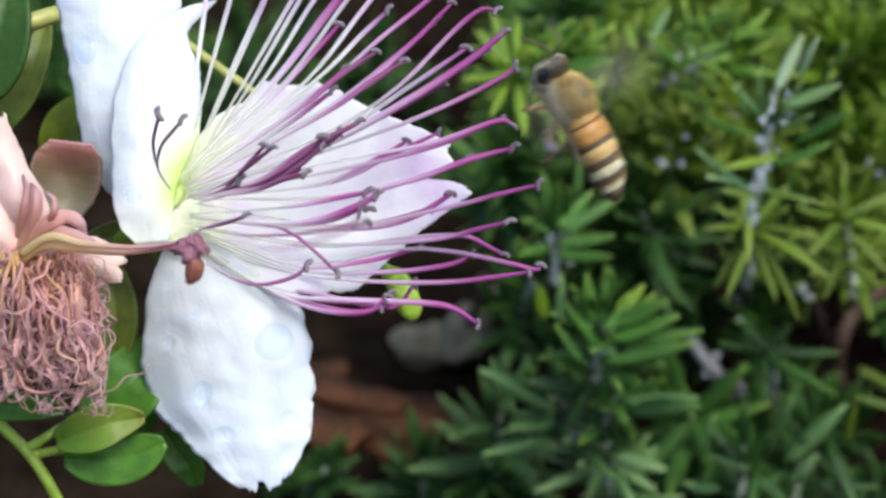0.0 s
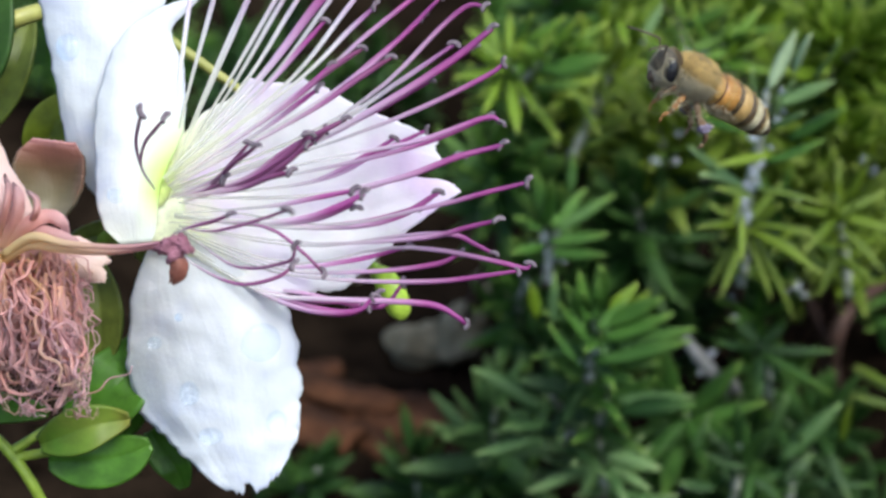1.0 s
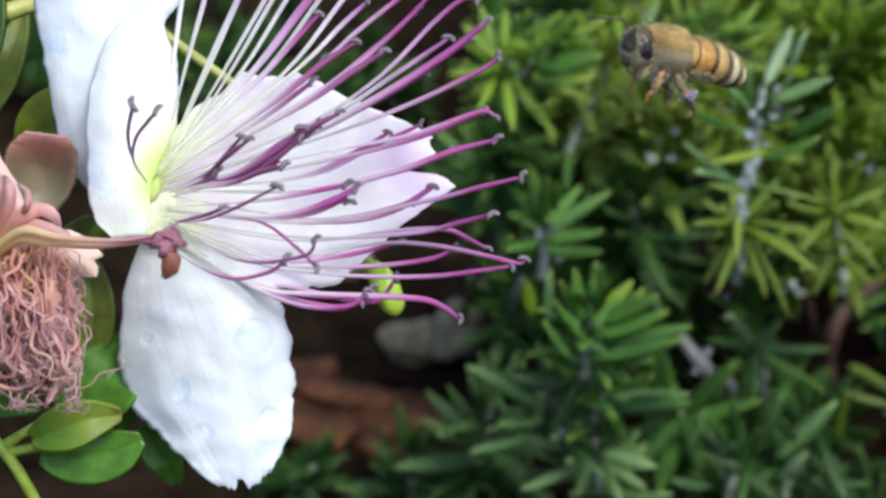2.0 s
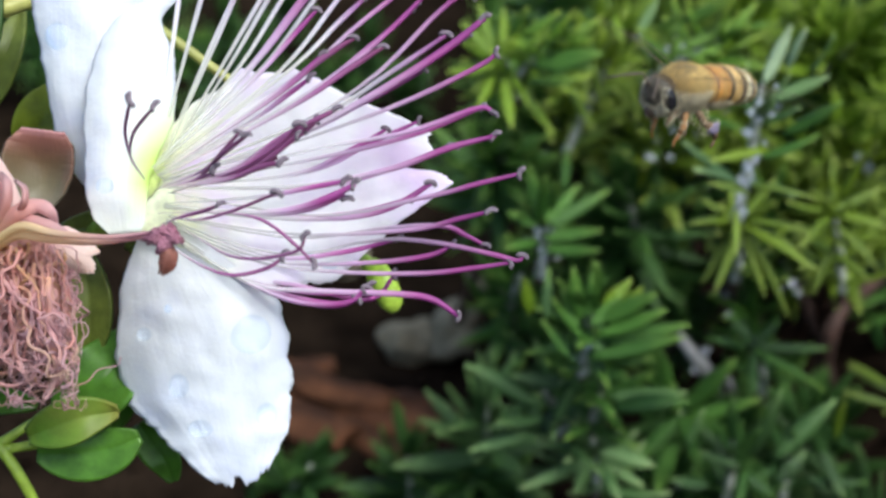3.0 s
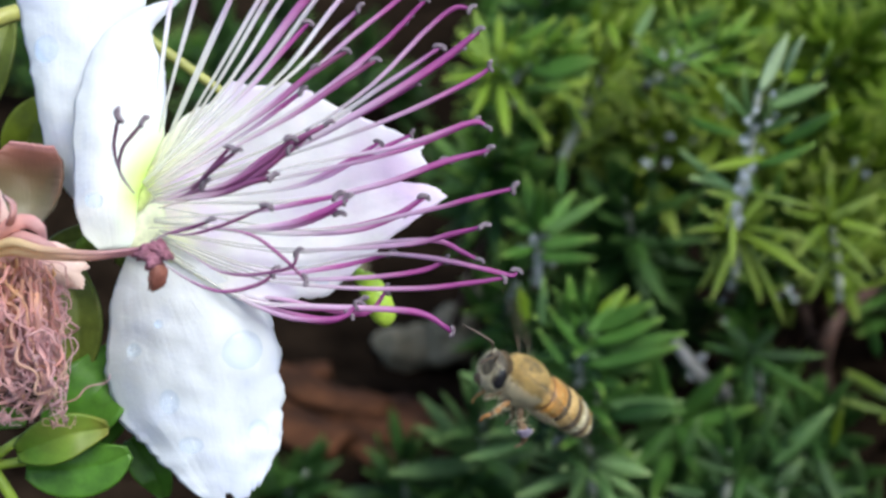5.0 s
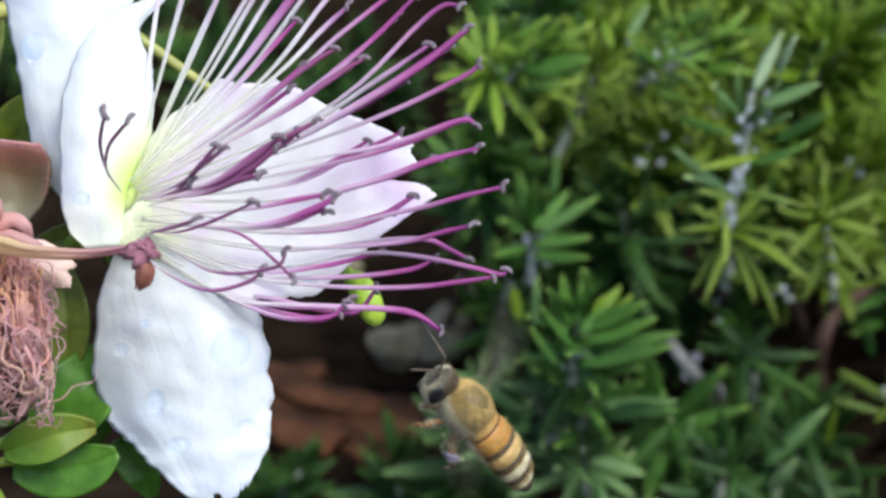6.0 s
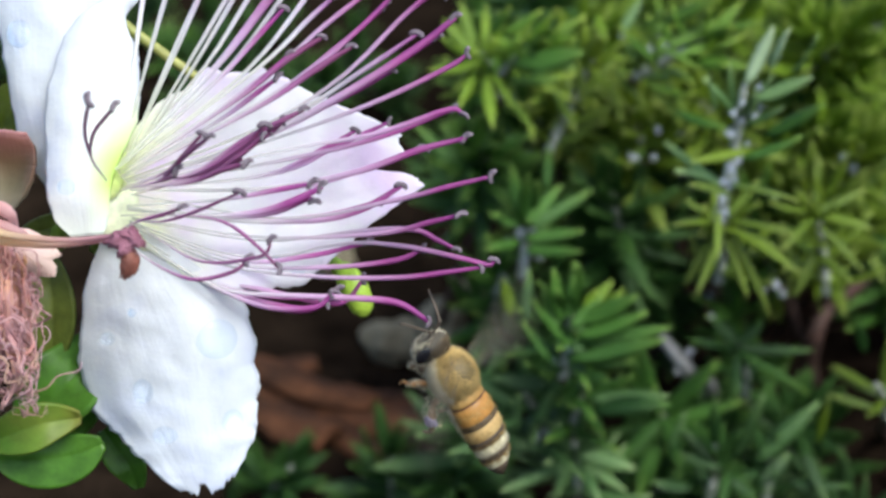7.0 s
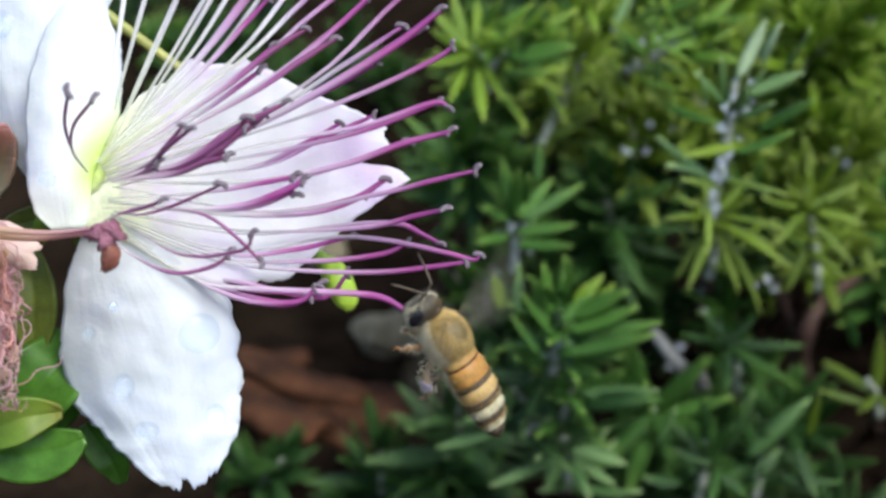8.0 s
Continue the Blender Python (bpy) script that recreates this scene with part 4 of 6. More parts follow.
def blossom_mesh():
    bm = bmesh.new()
    for i in range(5):
        a = i * 72
        blob(bm, (0.55 * math.cos(radians(a)), 0.55 * math.sin(radians(a)), 0.25 * (i % 2)), (0.6, 0.34, 0.2), (10, -25, a), 0.3, i, 1)
    blob(bm, (0, 0, -0.4), (0.35, 0.35, 0.6), (0, 0, 0), 0.2, 9, 1)
    me = bpy.data.meshes.new("blossom")
    bm.to_mesh(me)
    bm.free()
    me.polygons.foreach_set("use_smooth", [True] * len(me.polygons))
    me.materials.append(blossom_pale)
    return me


BLOSSOM = blossom_mesh()


def leaf_poses(line, rng, size, whorls, each, droop):
    """Where the leaves of a sprig sit: whorls up the line, spread wide low down and closing at the tip."""
    n = len(line)
    out = []
    for w in range(whorls):
        s = (w + 0.5) / whorls
        x = s * (n - 1)
        k = min(int(x), n - 2)
        at = line[k].lerp(line[k + 1], x - k)
        t = (line[k + 1] - line[k]).normalized()
        a0 = t.orthogonal().normalized()
        b0 = t.cross(a0)
        for e in range(each):
            ang = 2 * math.pi * (e / each) + w * 1.1 + rng.uniform(-0.4, 0.4)
            radial = a0 * math.cos(ang) + b0 * math.sin(ang)
            open_by = radians(rng.gauss(78 - 58 * s**1.5, 11))
            way = (t * math.cos(open_by) + radial * math.sin(open_by) + Vector((0, 0, -droop * (1 - s)))).normalized()
            face = (t - way * t.dot(way)).normalized() if abs(t.dot(way)) < 0.98 else radial
            side = face.cross(way)
            m = Matrix((way, side, face)).transposed().to_4x4()
            long = size * rng.uniform(0.75, 1.15) * (1 - 0.35 * s**3)
            out.append(Matrix.Translation(at) @ m @ Matrix.Diagonal((long, long * rng.uniform(0.85, 1.25), long, 1)))
    return out


def sprig(base, tip, material, size=11.0, whorls=9, each=5, seed=0, bow=0.004, droop=0.15, blossoms=(), pale_stem=False, label=""):
    rng = random.Random(seed)
    b, t = Vector(base), Vector(tip)
    side = Vector((rng.uniform(-1, 1), rng.uniform(-1, 1), 0.2)).normalized() * bow
    line = curve_points([b, b.lerp(t, 0.5) + side, t], 16)
    foot = Vector((b.x + rng.uniform(-0.012, 0.012), b.y + 0.02 + rng.uniform(0, 0.03), 0))
    foot.z = ground_height(foot.x, foot.y) - 0.004
    ob = thing("herb_sprig", Matrix.Translation(foot), label, "shrub", "sprigs of the herb shrub")
    local = [p - foot for p in line]
    v, f, a = tube_data(local, [0.0009, 0.0008, 0.0004], 6)
    child("stem", mesh_of("stem", v, f, herb_stem, a), ob, "greyish downy stem" if pale_stem else "")
    low = curve_points([Vector((0, 0, 0)), Vector((0, 0, 0)).lerp(local[0], 0.5) + Vector((0, 0.004, -0.003)), local[0]], 10)
    v, f, a = tube_data(low, [0.0016, 0.0013, 0.0009], 6)
    child("twig", mesh_of("twig", v, f, twig_brown, a), ob, "bare brown woody foot")
    for m in leaf_poses(local, rng, size * MM, whorls, each, droop):
        leaf = child("leaf", herb_leaf_mesh(material, rng.randrange(4)), ob)
        leaf.matrix_basis = m
    for s in blossoms:
        for _ in range(2):
            at = local[min(int(s * 15), 15)] + Vector((rng.uniform(-1, 1) * 0.0014, -0.0035, 0.0016 + rng.uniform(-1, 1) * 0.0014))
            fl = child("blossom", BLOSSOM, ob, "small pale bluish blossom")
            k = rng.uniform(0.7, 1.1)
            fl.matrix_basis = Matrix.LocRotScale(at, Euler((rng.uniform(0.4, 1.6), rng.uniform(-0.5, 0.5), rng.uniform(0, 6))), Vector((k, k, k)))
    return ob


def herb(label, material, base, tip, whorls, *leaves, blossoms=()):
    """A near sprig: its stem, then single leaves from foot to tip with their width, bend and own tone; millimetres."""
    rng = random.Random(label + str(base))
    b, t = Vector(base) * MM, Vector(tip) * MM
    foot = Vector((b.x, b.y, 0)) * (0.2 / (0.2 - b.z))
    foot.z = ground_height(foot.x, foot.y) - 0.004
    ob = thing("herb_sprig", Matrix.Translation(foot), label, "shrub", "sprigs of the herb shrub")
    local = curve_points([b - foot, (b - foot).lerp(t - foot, 0.5) + Vector((0.0008, 0.002, 0)), t - foot], 16)
    v, f, a = tube_data(local, [0.0009, 0.0008, 0.0005], 7)
    child("stem", mesh_of("stem", v, f, herb_stem, a), ob, "greyish downy stem")
    low = curve_points([Vector((0, 0, 0)), local[0] * 0.5 + Vector((0, 0.004, -0.003)), local[0]], 10)
    v, f, a = tube_data(low, [0.0016, 0.0013, 0.0009], 6)
    child("twig", mesh_of("twig", v, f, twig_brown, a), ob, "bare brown woody foot")
    stem_way = (t - b).normalized()
    for x0, y0, z0, x1, y1, z1, wide, bend, *own in leaves:
        p, q = Vector((x0, y0, z0)) * MM - foot, Vector((x1, y1, z1)) * MM - foot
        way = (q - p).normalized()
        face = stem_way * 0.3 + Vector((0.15 + rng.gauss(0, 0.3), -0.6 + rng.gauss(0, 0.2), 0.6))
        face = (face - way * face.dot(way)).normalized()
        k = max(range(3), key=lambda n: -abs(BENDS[n] - abs(bend)))
        if bend < 0:
            face = -face
        turn = math.atan(BENDS[k])
        x, z = way * math.cos(turn) - face * math.sin(turn), face * math.cos(turn) + way * math.sin(turn)
        y = z.cross(x)
        if bend < 0:
            y = -y
        long = (q - p).length / math.hypot(1, BENDS[k])
        leaf = child("leaf", herb_leaf_mesh(own[0] if own else material, 4 + k), ob)
        leaf.matrix_basis = Matrix.Translation(p) @ Matrix((x, y, z)).transposed().to_4x4() @ Matrix.Diagonal((long, wide * MM / 0.2, long, 1))
    for m in leaf_poses(local, rng, 0.012, whorls, 4, 0.1):
        child("leaf", herb_leaf_mesh(material, rng.randrange(4)), ob).matrix_basis = m
    for s in blossoms:
        for _ in range(4):
            at = local[min(int(s * 15), 15)] + Vector((rng.gauss(0, 1) * 0.001, -0.0022, 0.001 + rng.gauss(0, 1) * 0.0016))
            k = rng.uniform(0.5, 0.9)
            bloom = child("blossom", BLOSSOM, ob, "small pale bluish blossom")
            bloom.matrix_basis = Matrix.LocRotScale(at, Euler((rng.uniform(0.4, 1.6), rng.uniform(-0.5, 0.5), rng.uniform(0, 6))), Vector((k, k, k)))
    return ob


def make_shrub():
    dark, mid, lime, blue = herb_dark, herb_mid, herb_lime, herb_blue
    l_dark, l_mid, l_lime, l_blue = "dark green needle-leaved herb sprig", "fresh green herb sprig with pale leaf tips", "yellow-green needle-leaved herb sprig", "grey-green needle-leaved herb sprig"
    rows = (
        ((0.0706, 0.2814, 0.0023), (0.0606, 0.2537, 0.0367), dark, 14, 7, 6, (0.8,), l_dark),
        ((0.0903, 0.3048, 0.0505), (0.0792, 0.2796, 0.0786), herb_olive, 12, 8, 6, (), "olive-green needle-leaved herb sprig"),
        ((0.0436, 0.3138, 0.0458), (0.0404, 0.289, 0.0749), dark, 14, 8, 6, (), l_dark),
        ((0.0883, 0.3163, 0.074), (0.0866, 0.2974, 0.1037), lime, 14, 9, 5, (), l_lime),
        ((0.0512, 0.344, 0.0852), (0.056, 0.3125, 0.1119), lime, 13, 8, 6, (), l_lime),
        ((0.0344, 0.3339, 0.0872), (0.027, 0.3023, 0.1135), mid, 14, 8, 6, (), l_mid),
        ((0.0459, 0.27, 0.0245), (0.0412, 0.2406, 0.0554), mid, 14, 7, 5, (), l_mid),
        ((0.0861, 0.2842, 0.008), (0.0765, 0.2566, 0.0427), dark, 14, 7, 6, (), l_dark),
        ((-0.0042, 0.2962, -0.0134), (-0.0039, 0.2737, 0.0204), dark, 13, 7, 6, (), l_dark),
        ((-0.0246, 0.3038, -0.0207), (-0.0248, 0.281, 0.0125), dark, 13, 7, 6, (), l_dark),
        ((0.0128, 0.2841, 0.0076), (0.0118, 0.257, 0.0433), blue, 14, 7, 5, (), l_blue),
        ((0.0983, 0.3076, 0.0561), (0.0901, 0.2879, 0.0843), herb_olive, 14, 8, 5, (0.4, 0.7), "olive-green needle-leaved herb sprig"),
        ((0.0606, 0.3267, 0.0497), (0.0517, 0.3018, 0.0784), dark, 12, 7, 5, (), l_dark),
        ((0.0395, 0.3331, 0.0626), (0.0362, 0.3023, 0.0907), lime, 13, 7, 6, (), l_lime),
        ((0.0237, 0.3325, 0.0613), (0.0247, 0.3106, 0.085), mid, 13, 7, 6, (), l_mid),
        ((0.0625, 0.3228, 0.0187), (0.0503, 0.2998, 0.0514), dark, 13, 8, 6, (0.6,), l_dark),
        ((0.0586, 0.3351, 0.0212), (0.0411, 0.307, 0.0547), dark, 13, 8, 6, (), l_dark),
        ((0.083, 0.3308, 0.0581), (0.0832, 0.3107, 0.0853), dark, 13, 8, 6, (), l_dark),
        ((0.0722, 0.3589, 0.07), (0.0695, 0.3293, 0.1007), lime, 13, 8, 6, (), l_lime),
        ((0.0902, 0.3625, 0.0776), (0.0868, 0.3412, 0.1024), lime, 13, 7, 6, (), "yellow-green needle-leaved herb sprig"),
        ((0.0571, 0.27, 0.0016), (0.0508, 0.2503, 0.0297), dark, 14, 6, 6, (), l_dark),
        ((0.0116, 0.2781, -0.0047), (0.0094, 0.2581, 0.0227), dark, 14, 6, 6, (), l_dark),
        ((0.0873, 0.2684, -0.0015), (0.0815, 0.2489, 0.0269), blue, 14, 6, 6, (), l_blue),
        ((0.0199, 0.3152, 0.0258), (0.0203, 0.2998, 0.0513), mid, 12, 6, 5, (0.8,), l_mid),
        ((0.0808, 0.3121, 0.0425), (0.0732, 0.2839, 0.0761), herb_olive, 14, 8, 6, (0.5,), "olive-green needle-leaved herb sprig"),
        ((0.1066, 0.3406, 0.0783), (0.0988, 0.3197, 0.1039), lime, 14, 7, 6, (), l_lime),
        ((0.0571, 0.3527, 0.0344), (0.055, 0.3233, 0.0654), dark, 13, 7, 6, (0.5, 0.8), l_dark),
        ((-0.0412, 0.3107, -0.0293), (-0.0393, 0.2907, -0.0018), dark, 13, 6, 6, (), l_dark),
        ((0.0332, 0.3208, 0.0664), (0.0323, 0.2973, 0.0936), herb_olive, 13, 9, 6, (), "olive-green needle-leaved herb sprig"),
        ((0.0458, 0.3185, 0.0620), (0.0449, 0.2953, 0.0896), herb_olive, 13, 9, 6, (), "olive-green needle-leaved herb sprig"),
        ((0.0836, 0.3261, 0.0781), (0.0779, 0.3027, 0.1052), lime, 13, 9, 6, (), "yellow-green needle-leaved herb sprig"),
        ((0.0962, 0.3222, 0.0703), (0.0888, 0.2986, 0.0971), lime, 13, 9, 6, (), "yellow-green needle-leaved herb sprig"),
        ((0.0913, 0.3167, 0.0589), (0.0839, 0.2931, 0.0858), lime, 13, 9, 6, (), "yellow-green needle-leaved herb sprig"),
        ((0.0419, 0.3263, 0.0778), (0.0391, 0.3018, 0.1029), lime, 13, 9, 6, (), "yellow-green needle-leaved herb sprig"),
        ((0.0609, 0.3201, 0.0655), (0.0568, 0.2962, 0.0917), herb_olive, 13, 9, 6, (), "olive-green needle-leaved herb sprig"),
        ((0.0156, 0.3159, 0.0561), (0.0153, 0.2909, 0.0801), mid, 13, 9, 6, (), "fresh green needle-leaved herb sprig"),
    )
    for i, (b, t, m, size, whorls, each, bloom, label) in enumerate(rows):
        sprig(b, t, m, size * 1.3, whorls, each, 40 + i, 0.006, 0.12, bloom, bool(bloom), label)
    herb("yellow-green needle-leaved herb sprig", herb_lime, (16.0, 260.4, 104.3), (12.2, 254.2, 114.3), 3,
         (12.0, 253.2, 114.6, 5.7, 254.8, 120.2, 2.3, 0.20),
         (11.2, 253.4, 115.0, 8.7, 259.5, 122.3, 2.3, 0.15),
         (12.9, 253.6, 115.3, 13.1, 257.1, 122.2, 1.8, 0.10),
         (12.0, 252.7, 113.6, 3.3, 250.1, 112.9, 2.8, 0.10),
         (11.8, 252.2, 112.4, 8.2, 245.3, 107.6, 1.9, -0.10),
         (13.2, 252.2, 112.4, 14.2, 241.7, 105.8, 2.5, 0.08),
         (14.2, 252.0, 112.0, 17.3, 245.2, 108.2, 1.8, -0.10),
         (13.9, 253.2, 114.6, 19.2, 250.9, 118.0, 1.9, 0.20),
         (10.8, 253.1, 114.2, 5.4, 248.4, 119.4, 2.1, 0.15))
    herb("fresh green herb sprig with pale leaf tips", herb_fresh, (14.1, 254.9, 108.9), (21.6, 248.5, 118.7), 4,
         (17.8, 246.0, 115.9, 28.3, 240.4, 119.7, 3.8, 0.12, herb_mid),
         (18.2, 246.5, 116.9, 29.1, 248.1, 123.5, 2.6, 0.12),
         (17.3, 246.6, 117.1, 19.6, 241.2, 122.6, 1.9, 0.10),
         (15.2, 246.9, 117.6, 18.3, 250.3, 121.2, 2.1, 0.10),
         (15.9, 248.2, 120.3, 22.0, 248.1, 124.3, 2.2, 0.15),
         (21.0, 246.7, 117.4, 25.2, 246.3, 122.5, 2.2, 0.10),
         (13.5, 248.1, 120.1, 16.5, 246.8, 125.3, 2.1, 0.10),
         (19.2, 245.8, 115.4, 27.2, 241.3, 116.6, 2.9, -0.10, herb_mid))
    herb("olive-green needle-leaved herb sprig", herb_olive, (25.7, 268.2, 90.8), (32.3, 266.0, 109.3), 5,
         (31.7, 264.6, 108.7, 37.4, 254.0, 104.9, 1.7, -0.10),
         (33.2, 268.7, 117.0, 34.1, 260.4, 114.7, 1.7, 0.10, herb_lime),
         (28.6, 267.3, 114.1, 25.8, 266.2, 119.2, 2.0, 0.10),
         (36.7, 264.2, 107.8, 41.1, 255.4, 104.0, 1.7, -0.10),
         (37.7, 267.3, 114.2, 41.6, 272.2, 119.2, 1.9, 0.10, herb_sage),
         (20.4, 263.7, 106.6, 29.9, 263.8, 102.2, 2.4, -0.15),
         (29.7, 265.2, 109.7, 31.4, 262.8, 101.7, 1.7, 0.10),
         (33.7, 263.8, 106.9, 37.1, 254.3, 102.5, 1.6, -0.10),
         (34.9, 269.6, 118.9, 33.0, 269.0, 111.9, 1.6, 0.10),
         (25.7, 262.7, 104.5, 29.1, 253.3, 100.6, 1.7, -0.12),
         (16.6, 263.9, 106.9, 18.4, 254.1, 105.1, 1.9, 0.10),
         (20.1, 261.6, 102.2, 22.0, 255.3, 97.5, 2.0, -0.10),
         (35.5, 265.6, 110.7, 39.3, 263.7, 110.2, 2.4, 0.10),
         (31.7, 267.3, 114.1, 36.1, 271.7, 117.3, 1.9, 0.15))
    herb("fresh green herb sprig with pale leaf tips", herb_fresh, (39.5, 261.8, 107.6), (51.6, 255.3, 117.2), 5,
         (45.2, 249.1, 106.6, 52.4, 240.7, 106.8, 2.5, 0.10, herb_mid),
         (42.3, 253.7, 116.1, 49.3, 249.9, 113.1, 2.3, -0.10),
         (50.4, 253.4, 115.6, 53.9, 251.9, 120.7, 1.9, 0.10, herb_lime),
         (52.3, 255.2, 119.2, 58.1, 248.6, 122.6, 2.3, 0.10),
         (38.9, 255.1, 118.9, 43.4, 251.7, 123.3, 1.9, 0.10, herb_lime),
         (40.8, 251.0, 110.5, 47.1, 242.9, 111.7, 2.3, 0.10),
         (37.9, 253.5, 115.6, 43.2, 254.5, 111.2, 2.1, -0.10, herb_olive),
         (44.2, 253.8, 116.4, 54.5, 258.6, 119.9, 2.5, 0.12),
         (45.6, 253.0, 114.7, 57.3, 256.8, 117.4, 2.6, 0.10),
         (42.7, 255.5, 119.8, 51.8, 253.1, 125.2, 2.3, 0.10),
         (48.7, 252.6, 114.0, 57.4, 247.2, 114.6, 2.6, -0.10),
         (41.8, 252.8, 114.1, 34.9, 251.1, 120.7, 2.1, 0.10),
         (46.6, 254.8, 118.3, 44.0, 255.3, 123.9, 2.1, 0.10),
         (40.8, 254.8, 118.3, 47.4, 256.0, 123.1, 1.9, 0.10))
    herb("pale green herb sprig with whitish leaves and blossoms", herb_sage, (47.0, 214.5, 101.9), (48.7, 214.1, 123.9), 2,
         (48.8, 213.2, 124.4, 51.9, 213.5, 133.1, 2.1, 0.08, herb_pale),
         (52.3, 214.1, 126.3, 53.7, 211.5, 133.4, 1.4, -0.20, herb_pale),
         (55.2, 213.9, 125.9, 57.6, 211.5, 132.6, 1.4, -0.20),
         (51.5, 210.0, 117.8, 58.5, 206.5, 124.2, 2.2, 0.12, herb_mid),
         (50.1, 212.2, 122.4, 57.9, 211.9, 126.1, 2.2, 0.10),
         (48.7, 208.9, 115.6, 40.6, 207.7, 114.3, 1.8, -0.15, herb_olive),
         (48.3, 208.6, 114.9, 56.4, 208.3, 118.6, 2.1, 0.12, herb_mid),
         (46.4, 206.3, 110.2, 40.6, 206.3, 111.7, 1.6, -0.15, herb_olive),
         (47.1, 206.7, 111.1, 56.1, 204.0, 110.0, 1.8, -0.20, herb_olive),
         (44.9, 205.2, 108.0, 44.4, 199.6, 102.9, 1.3, 0.12, herb_olive),
         (44.6, 211.7, 121.3, 42.3, 207.9, 127.7, 1.8, 0.10),
         (48.8, 210.8, 119.5, 52.7, 206.2, 123.6, 1.8, 0.12), blossoms=(0.1, 0.33, 0.5, 0.75, 0.85))
    herb("olive-green needle-leaved herb sprig", herb_olive, (53.3, 239.7, 78.5), (52.4, 235.6, 92.8), 3,
         (52.3, 234.1, 92.1, 59.8, 226.5, 78.5, 1.9, -0.22, herb_moss),
         (52.6, 234.0, 91.9, 63.6, 225.4, 87.6, 2.1, -0.25),
         (51.9, 234.1, 91.9, 45.3, 228.5, 84.0, 2.3, -0.20, herb_moss),
         (51.7, 233.6, 91.1, 46.4, 222.7, 84.9, 1.9, -0.15, herb_moss),
         (51.6, 234.2, 92.3, 42.3, 227.5, 95.1, 1.9, -0.20),
         (52.5, 233.6, 91.1, 55.8, 227.3, 82.1, 1.9, -0.10, herb_moss),
         (51.7, 234.5, 92.9, 45.8, 236.6, 95.8, 1.9, 0.15),
         (52.8, 234.4, 92.6, 62.5, 229.5, 92.6, 2.1, -0.20),
         (52.4, 234.7, 93.3, 57.7, 236.8, 99.4, 1.9, 0.15),
         (53.0, 234.0, 91.9, 61.3, 229.0, 89.7, 1.9, -0.20, herb_moss))
    herb("olive-green needle-leaved herb sprig", herb_olive, (75.4, 250.3, 70.9), (70.8, 247.9, 88.8), 4,
         (70.6, 246.9, 89.0, 80.1, 251.0, 91.7, 2.0, 0.15),
         (70.4, 246.6, 88.3, 63.0, 237.5, 85.9, 2.0, -0.20),
         (71.2, 245.7, 86.6, 77.9, 239.2, 80.9, 2.2, -0.20, herb_moss),
         (70.8, 247.5, 90.1, 71.3, 252.1, 97.0, 1.8, 0.10),
         (71.4, 246.6, 88.3, 79.7, 243.0, 87.5, 2.2, -0.15),
         (70.2, 246.9, 89.0, 61.8, 244.3, 91.9, 1.8, 0.15),
         (71.2, 243.6, 82.1, 75.3, 235.7, 80.9, 2.0, -0.15, herb_moss),
         (71.0, 244.4, 83.9, 66.9, 239.7, 76.1, 1.8, -0.10, herb_moss),
         (72.3, 247.9, 91.0, 74.3, 245.8, 100.3, 1.8, 0.12))
    herb("fresh green herb sprig with pale leaf tips", herb_mid, (20.5, 251.9, 73.2), (20.0, 248.0, 88.0), 2,
         (19.9, 246.1, 86.5, 20.3, 243.3, 97.0, 2.3, 0.10),
         (20.6, 246.3, 86.9, 26.9, 251.8, 91.7, 2.5, 0.12),
         (21.4, 246.0, 86.2, 32.2, 250.9, 91.0, 2.7, 0.15),
         (20.4, 245.1, 84.4, 30.3, 243.1, 86.9, 2.5, 0.15),
         (20.4, 244.1, 82.5, 29.8, 239.1, 84.8, 2.3, 0.12),
         (19.2, 246.1, 86.3, 14.1, 248.5, 87.6, 2.0, 0.15),
         (19.3, 244.7, 83.5, 13.2, 237.3, 85.8, 2.0, -0.10),
         (19.2, 246.7, 87.6, 17.8, 248.3, 96.7, 2.2, 0.10),
         (24.1, 248.8, 91.9, 24.4, 251.2, 98.9, 1.8, 0.10), blossoms=(0.3, 0.5))
